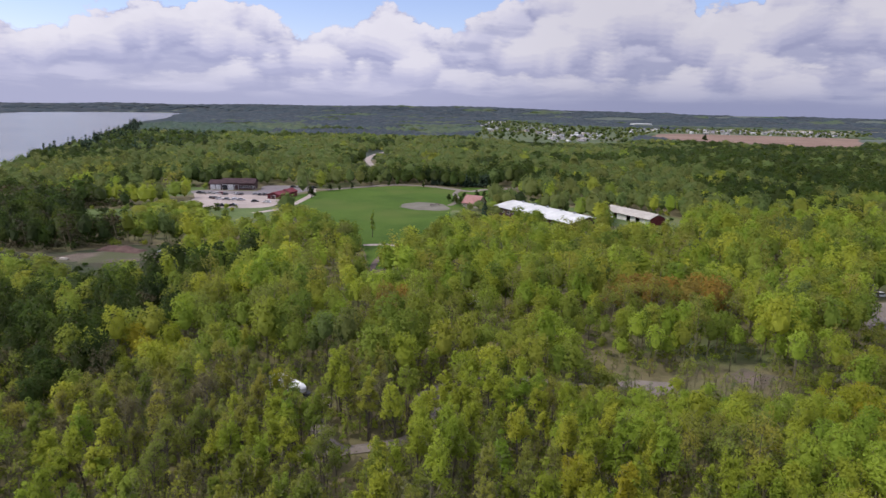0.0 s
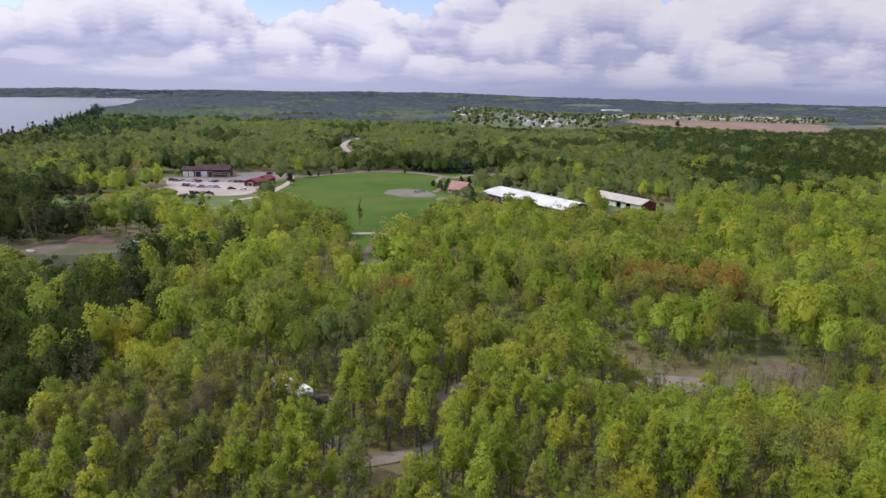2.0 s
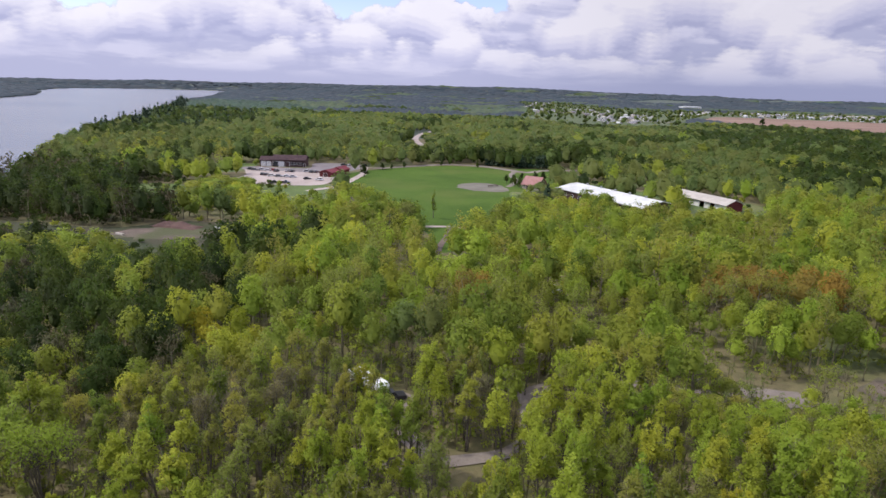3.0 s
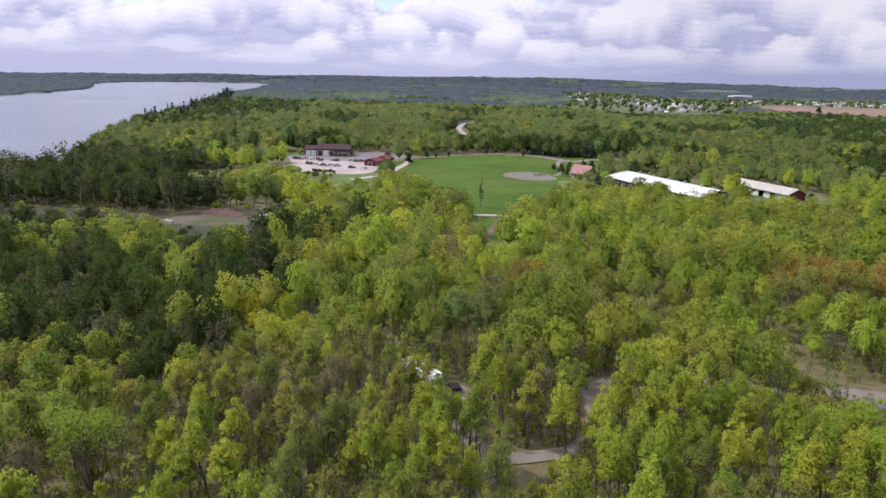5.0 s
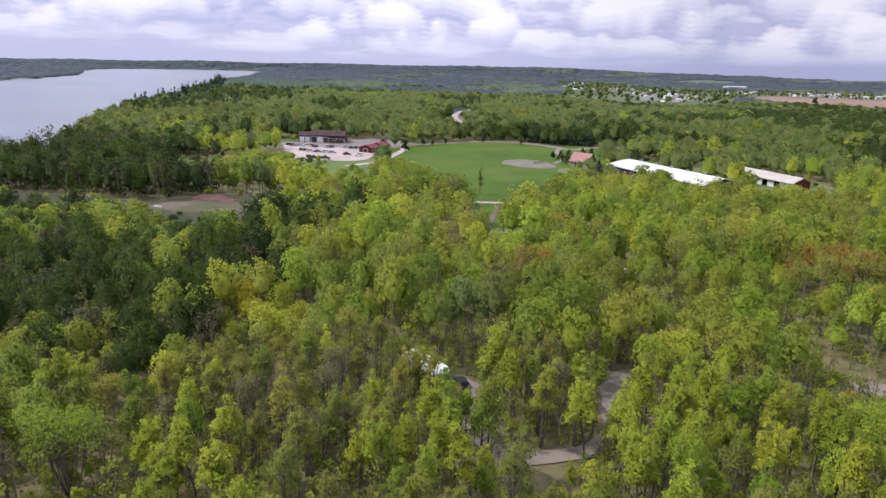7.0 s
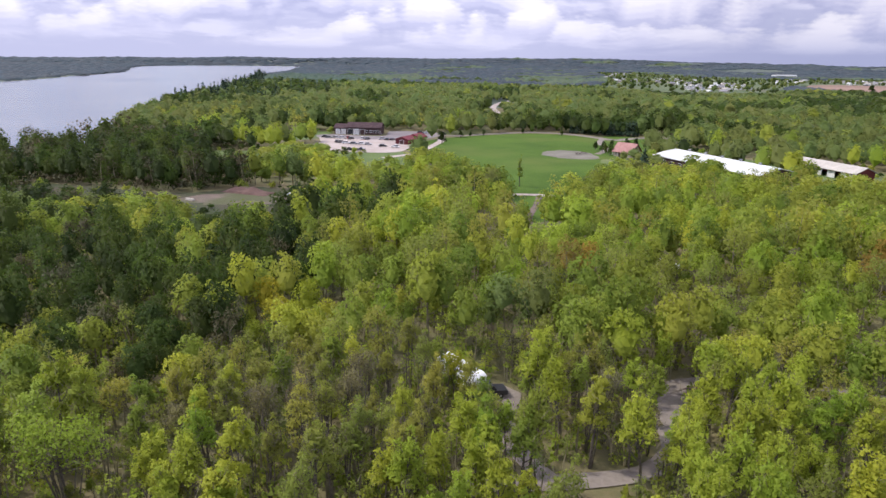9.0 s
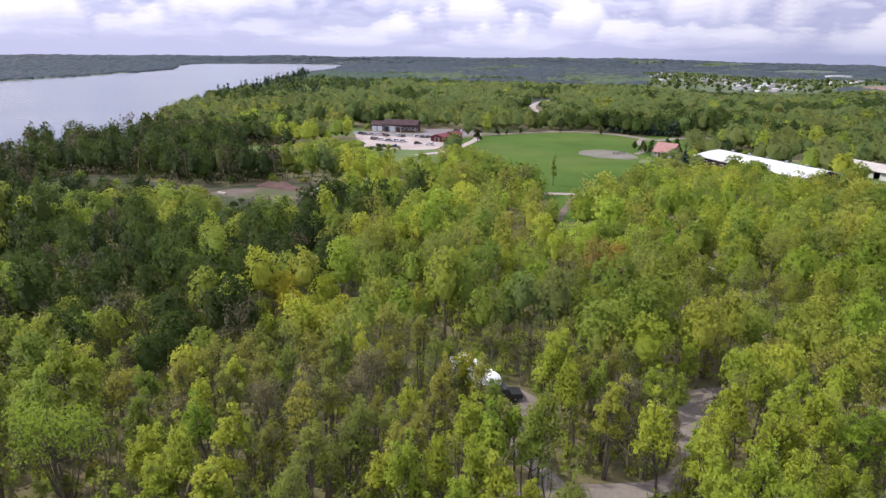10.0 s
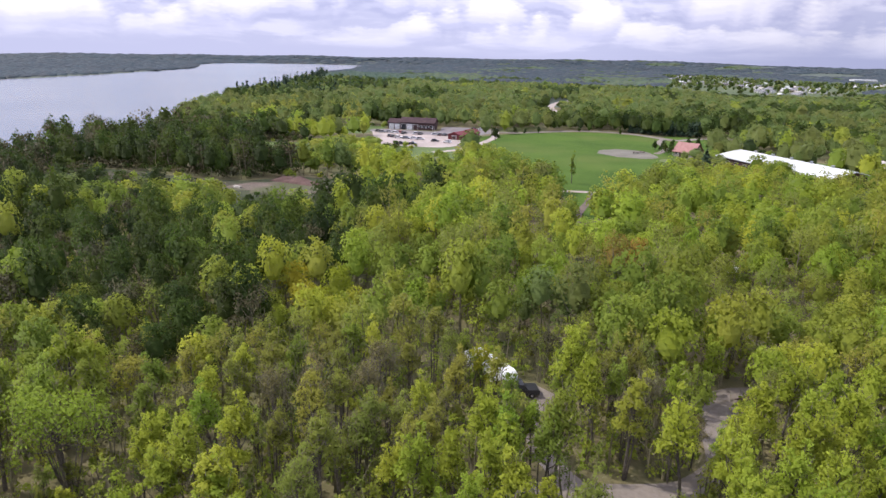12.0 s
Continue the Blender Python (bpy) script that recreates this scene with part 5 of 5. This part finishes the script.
# ---- vehicles ----
def car(m, colour, label, long=4.5, tall=1.45, pickup=False, group="cars on the lot"):
    """A car along x, its nose to +x: body, cabin glass, roof, wheels with rims, lights."""
    ob = thing("pickup_truck" if pickup else "car", m, label, "truck" if pickup else "car", group)
    h, wd = long / 2, 0.9 if not pickup else 1.0
    sill, belt = 0.28, tall * 0.58
    body = [(-h, sill + 0.12), (-h + 0.1, sill), (h - 0.1, sill), (h, sill + 0.15), (h - 0.02, belt - 0.16), (h * 0.42, belt), (-h + 0.12, belt), (-h, belt - 0.1)]
    if pickup:
        body = [(-h, 0.55), (-h + 0.1, 0.42), (h - 0.1, 0.42), (h, 0.6), (h - 0.02, 1.05), (h * 0.40, 1.15), (-h * 0.05, 1.15), (-h * 0.05, 0.8), (-h + 0.08, 0.8), (-h + 0.08, 1.12), (-h, 1.12)]
    bm = prism(body, -wd, wd)
    bmesh.ops.bevel(bm, geom=[e for e in bm.edges if abs(e.verts[0].co.y - e.verts[1].co.y) > 0.1], offset=0.06, segments=1, affect="EDGES")
    part("body", bm, CAR_PAINTS[colour], ob)
    x0, x1 = (-h * 0.02, h * 0.44) if pickup else (-h * 0.78, h * 0.42)
    base = 1.15 if pickup else belt
    bm = prism([(x0, base - 0.02), (x1, base - 0.02), (x1 - 0.55, tall - 0.06), (x0 + (0.15 if pickup else 0.4), tall - 0.06)], -wd + 0.1, wd - 0.1)
    cabin = part("cabin", bm, GLASS, ob, "dark window glass")
    bm = boxes((x0 + (0.12 if pickup else 0.36), x1 - 0.5, -wd + 0.08, wd - 0.08, tall - 0.08, tall), bevel=0.03)
    part("roof", bm, CAR_PAINTS[colour], cabin)
    if pickup:
        for s in (-1, 1):
            part("bed_side", boxes((-h + 0.08, -h * 0.05, s * wd - 0.06, s * wd + 0.06, 0.78, 1.16)), CAR_PAINTS[colour], ob).location = (0, -s * 0.08, 0)
    for x in (-h * 0.62, h * 0.62):
        for s in (-1, 1):
            bm = bmesh.new()
            bmesh.ops.create_cone(bm, cap_ends=True, segments=14, radius1=0.34, radius2=0.34, depth=0.22)
            wheel = part("wheel", bm, RUBBER, ob)
            wheel.matrix_basis = pose(x, s * (wd - 0.09), 0.34, 90, 0, 0)
            bm = bmesh.new()
            bmesh.ops.create_cone(bm, cap_ends=True, segments=10, radius1=0.2, radius2=0.17, depth=0.24)
            part("rim", bm, STEEL, wheel)
    for s in (-1, 1):
        part("headlight", boxes((h - 0.06, h + 0.015, s * (wd - 0.3) - 0.16, s * (wd - 0.3) + 0.16, belt - 0.32, belt - 0.18)), SHELL, ob)
        part("tail_light", boxes((-h - 0.015, -h + 0.06, s * (wd - 0.22) - 0.1, s * (wd - 0.22) + 0.1, belt - 0.34, belt - 0.14)), CAR_PAINTS["red"], ob)
    return ob


LOT_CARS = [(-146, 392, 10, "black"), (-143.2, 390, 12, "grey"), (-139, 391, -8, "silver"), (-135, 389.5, 8, "white"), (-132, 391, 5, "red"),
            (-129.5, 388, 80, "black"), (-123.2, 390, 82, "silver"), (-120.2, 389, 86, "black"), (-132.4, 372, 95, "black"), (-129.8, 371, 92, "black"),
            (-126, 368, 12, "white"), (-121.3, 366.5, 4, "grey"), (-117, 367, 8, "white"), (-113.4, 366, 15, "silver"), (-109, 389.5, 88, "black"),
            (-106, 390, 84, "black"), (-112, 391, 10, "silver"), (-98, 430, 8, "black"), (-93.5, 431.5, 10, "white"), (-104, 361, 20, "black"), (-97, 359.5, 160, "white"),
            (-84, 429, 30, "black")]
for x, y, a, c in LOT_CARS:
    car(pose(x, y, 0.1, 0, 0, a), c, f"{c} car parked on the gravel lot")
car(pose(-111, 343, 0.1, 0, 0, 4), "black", "dark flat pickup at the lot's edge", 5.4, 1.8, True)
car(pose(-116.5, 341.5, 0.1, 0, 0, 40), "black", "dark pickup at the lot's edge", 5.2, 1.8, True)
car(pose(-24.0, 109.9, 0.13, 0, 0, 22), "black", "black pickup truck hitched to the camper", 5.4, 1.85, True, "camp vehicles")

# the long white camper behind the truck
camper = thing("camper_trailer", pose(-28.1, 112.8, 0.0, 0, 0, -44), "long white fifth-wheel camper trailer among trees", "camper")
bm = prism([(-4.3, 0.75), (2.6, 0.75), (2.7, 1.55), (4.3, 1.6), (4.4, 2.6), (3.9, 3.05), (-4.2, 3.05), (-4.35, 2.9)], -1.2, 1.2)
bmesh.ops.bevel(bm, geom=[e for e in bm.edges if abs(e.verts[0].co.y - e.verts[1].co.y) > 0.1], offset=0.12, segments=2, affect="EDGES")
shell = part("shell", bm, SHELL, camper)
part("stripe", boxes((-4.2, 4.2, -1.215, -1.19, 1.75, 1.95)), CAR_PAINTS["grey"], shell)
for x in (-2.6, 0.2, 2.2):
    window_part(camper, x, -1.2, 2.3, 0.9, 0.55)
part("door", boxes((-1.5, -0.8, -1.23, -1.19, 0.85, 2.75)), WALL_WHITE, camper)
for x in (-2.4, -0.4, 1.8):
    part("roof_vent", boxes((x - 0.35, x + 0.35, -0.35, 0.35, 3.04, 3.22), bevel=0.03), WALL_WHITE, camper)
part("air_conditioner", boxes((0.4, 1.3, -0.4, 0.4, 3.04, 3.34), bevel=0.05), SHELL, camper)
part("awning", boxes((-3.4, 2.2, -1.36, -1.22, 2.78, 2.92), bevel=0.03), CAR_PAINTS["grey"], camper)
for x in (-1.6, -0.7):
    for s in (-1, 1):
        bm = bmesh.new()
        bmesh.ops.create_cone(bm, cap_ends=True, segments=14, radius1=0.37, radius2=0.37, depth=0.24)
        part("wheel", bm, RUBBER, camper).matrix_basis = pose(x, s * 1.05, 0.37, 90, 0, 0)
part("hitch", boxes((3.9, 4.1, -0.1, 0.1, 1.05, 1.62), (3.2, 3.3, -0.9, -0.8, 0.0, 0.8), (3.2, 3.3, 0.8, 0.9, 0.0, 0.8), (2.5, 3.3, -0.9, 0.9, 0.75, 0.85)), STEEL, camper)

# ---- the clearing ----
bm = bmesh.new()
bmesh.ops.create_grid(bm, x_segments=26, y_segments=10, size=1.0)
for v in bm.verts:
    edge = max(0.0, 1 - v.co.x ** 2) * max(0.0, 1 - v.co.y ** 2)
    p = Vector((v.co.x * 9, v.co.y * 3.4, 0))
    v.co = (p.x, p.y, 2.1 * edge ** 0.7 * (0.7 + 0.6 * noise.noise(p * 0.25)) + 0.12 * noise.noise(p * 1.3) * edge)
mound = tagged(part("dirt_mound", bm, surface("dark_soil", (0.07, 0.04, 0.035), (0.14, 0.085, 0.07), 0.3, 0.95, 8.0, 0.6)), "long mound of dark reddish soil on bare dirt", "dirt mound")
mound.matrix_basis = pose(-117, 232.5, 0.08, 0, 0, -12)
boat = thing("boat", pose(-101, 232.5, 0, 0, 0, 12), "white upturned boat lying on rough grass", "boat")
bm = prism([(-2.6, 0.1), (2.3, 0.1), (2.8, 0.3), (2.2, 0.62), (-2.4, 0.66)], -0.8, 0.8)
bmesh.ops.bevel(bm, geom=bm.edges[:], offset=0.1, segments=2, affect="EDGES")
part("hull", bm, SHELL, boat)
part("keel", boxes((-2.3, 2.0, -0.05, 0.05, 0.6, 0.72)), STEEL, boat)
part("block", boxes((-1.8, -1.5, -0.7, 0.7, -0.02, 0.14)), PALE_LOG, boat)
part("block", boxes((1.4, 1.7, -0.7, 0.7, -0.02, 0.14)), PALE_LOG, boat)
utv = car(pose(-95.5, 226.5, 0.04, 0, 0, 25), "silver", "small silver utility vehicle parked on grass", 3.0, 1.5, True, "camp vehicles")
for x, y, a in ((-91, 228.5, 10), (-92.5, 229.3, 18), (-129, 216, -20)):
    pile = thing("log_pile", pose(x, y, 0.04, 0, 0, a), "small pile of pale cut logs on grass", "logs", "log piles")
    for i in range(5):
        bm = bmesh.new()
        bmesh.ops.create_cone(bm, cap_ends=True, segments=8, radius1=0.2, radius2=0.17, depth=3.4)
        part("log", bm, PALE_LOG, pile).matrix_basis = pose(0, (i % 3) * 0.4 + (0.2 if i > 2 else 0), 0.2 + (0.34 if i > 2 else 0), 0, 90, 0)

# things on the field and in the camp
pit = thing("picnic_table", pose(-4.5, 360, 0.09, 0, 0, 15), "dark picnic table on the round gravel pad", "table")
part("tabletop", boxes((-1.4, 1.4, -0.42, 0.42, 0.72, 0.77)), WALL_BROWN, pit)
for s in (-1, 1):
    part("bench", boxes((-1.4, 1.4, s * 0.78 - 0.14, s * 0.78 + 0.14, 0.42, 0.47)), WALL_BROWN, pit)
    part("leg", boxes((s * 1.0 - 0.05, s * 1.0 + 0.05, -0.8, 0.8, 0.36, 0.42), (s * 1.0 - 0.05, s * 1.0 + 0.05, -0.45, -0.35, 0, 0.72), (s * 1.0 - 0.05, s * 1.0 + 0.05, 0.35, 0.45, 0, 0.72)), WALL_BROWN, pit)
copy_thing(pit, pose(4.2, 116.5, 0.1, 0, 0, 40))
copy_thing(pit, pose(-1.5, 363.5, 0.09, 0, 0, -30))
for x, y, z, a, tip, length in ((9.5, 86.5, 0.15, -52, 7, 5.0), (-27, 84, 0.12, 20, 4, 4.0), (31, 101, 0.15, 70, 5, 5.5)):
    tris = tube([(0, 0, 0), (length * 0.5, 0.12, 0.05), (length, 0, 0)], (0.15, 0.12, 0.07), 7)
    log = tagged(new("fallen_trunk", soup_mesh("fallen_trunk", tris, PALE_LOG)), "pale fallen tree trunk leaning in undergrowth", "log", "fallen trunks")
    log.matrix_basis = pose(x, y, z, 0, -tip, a)
for x, y, a, c, h, label in ((9.2, 173.5, 20, "white", 2.5, "white van half hidden among spring trees"), (145, 177.5, 12, "white", 2.4, "white camp van on grey gravel"), (159.5, 209, -60, "black", 1.5, "black car on the camp road"),
                             (156, 214, 20, "white", 2.3, "white van beside the camp road"), (113.5, 150, 25, "white", 1.6, "white car half hidden by trees"),
                             (131.5, 167, 70, "white", 2.2, "white van under a dark tree"), (138, 201, 15, "silver", 2.2, "silver van among camp trees"), (135, 189.5, 5, "white", 1.5, "white car on camp gravel")):
    car(pose(x, y, 0.07, 0, 0, a), c, label, 5.2 if h > 2 else 4.5, h, False, "camp vehicles")
shade_tree = copy_thing(FORMS[(2, 0)] if (2, 0) in FORMS else first, pose(117, 153.5, 0))
shade_tree.scale = (0.95, 0.95, 0.95)
tagged(shade_tree, "dense dark green tree beside the camp gravel")


# ---- the village ----
def house(m, wall, roof, label, long=9.0, deep=6.5, eave=3.2, ridge=5.0):
    ob = thing("house", m, label, "house", "village houses")
    part("wall", gable_walls(long, deep, eave, ridge), wall, ob)
    part("roof", gable_roof(long, deep, eave, ridge, 0.5), roof, ob)
    for x in (-long * 0.3, long * 0.3):
        window_part(ob, x, -deep / 2 - 0.02, 1.7, 1.5, 1.2)
    roller_door(ob, 0, -deep / 2 - 0.02, 1.2, 2.2, WALL_BROWN)
    return ob


ROOF_GREY = surface("grey_shingles", (0.16, 0.155, 0.16), (0.26, 0.25, 0.25), 0.3, 0.85, 8.0)
HOUSE_LOOKS = [(WALL_WHITE, ROOF_GREY, "white house with a grey shingle roof"), (WALL_TAN, ROOF_GREY, "tan house with a grey shingle roof"),
               (WALL_WHITE, ROOF_BEIGE, "white house with a beige roof"), (WALL_WHITE, ROOF_WHITE, "white house with a pale roof")]
MODELS = [house(pose(640 + 40 * i, 1790, 6.1, 0, 0, R.uniform(-20, 20)), *look_) for i, look_ in enumerate(HOUSE_LOOKS)]
SPOTS = []


def settle(count, corners):
    """House plots in a four-cornered stretch of land."""
    a, b, c, d = (np.array(q, float) for q in corners)
    for _ in range(count):
        u, v = R.uniform(0, 1), R.uniform(0, 1)
        SPOTS.append(tuple((a * (1 - u) + b * u) * (1 - v) + (c * (1 - u) + d * u) * v))


settle(18, [(85, 1230), (255, 1345), (115, 1640), (360, 1870)])
settle(38, [(165, 1010), (258, 1060), (230, 1380), (370, 1480)])
settle(14, [(415, 1480), (490, 1560), (515, 1800), (620, 1890)])
settle(130, [(590, 1565), (900, 1480), (690, 1900), (1130, 1850)])
settle(12, [(85, 1480), (135, 1500), (146, 2500), (260, 2600)])
SPOTS += [(262, 409), (277, 388), (283, 384)]
for x, y in SPOTS:
    copy_thing(MODELS[R.randint(0, 4)], pose(x, y, float(ground_z(x, y)) + 0.1, 0, 0, R.uniform(-130, 30)))
store = thing("hall", pose(720, 2400, float(ground_z(720, 2400)), 0, 0, 12), "large pale flat hall beyond the village", "building")
part("wall", gable_walls(70, 30, 7, 8.5), WALL_WHITE, store)
part("roof", gable_roof(70, 30, 7, 8.5, 0.6), ROOF_WHITE, store)
for i in range(8):
    roller_door(store, -28 + i * 8, -15.03, 5, 5, WALL_TAN)
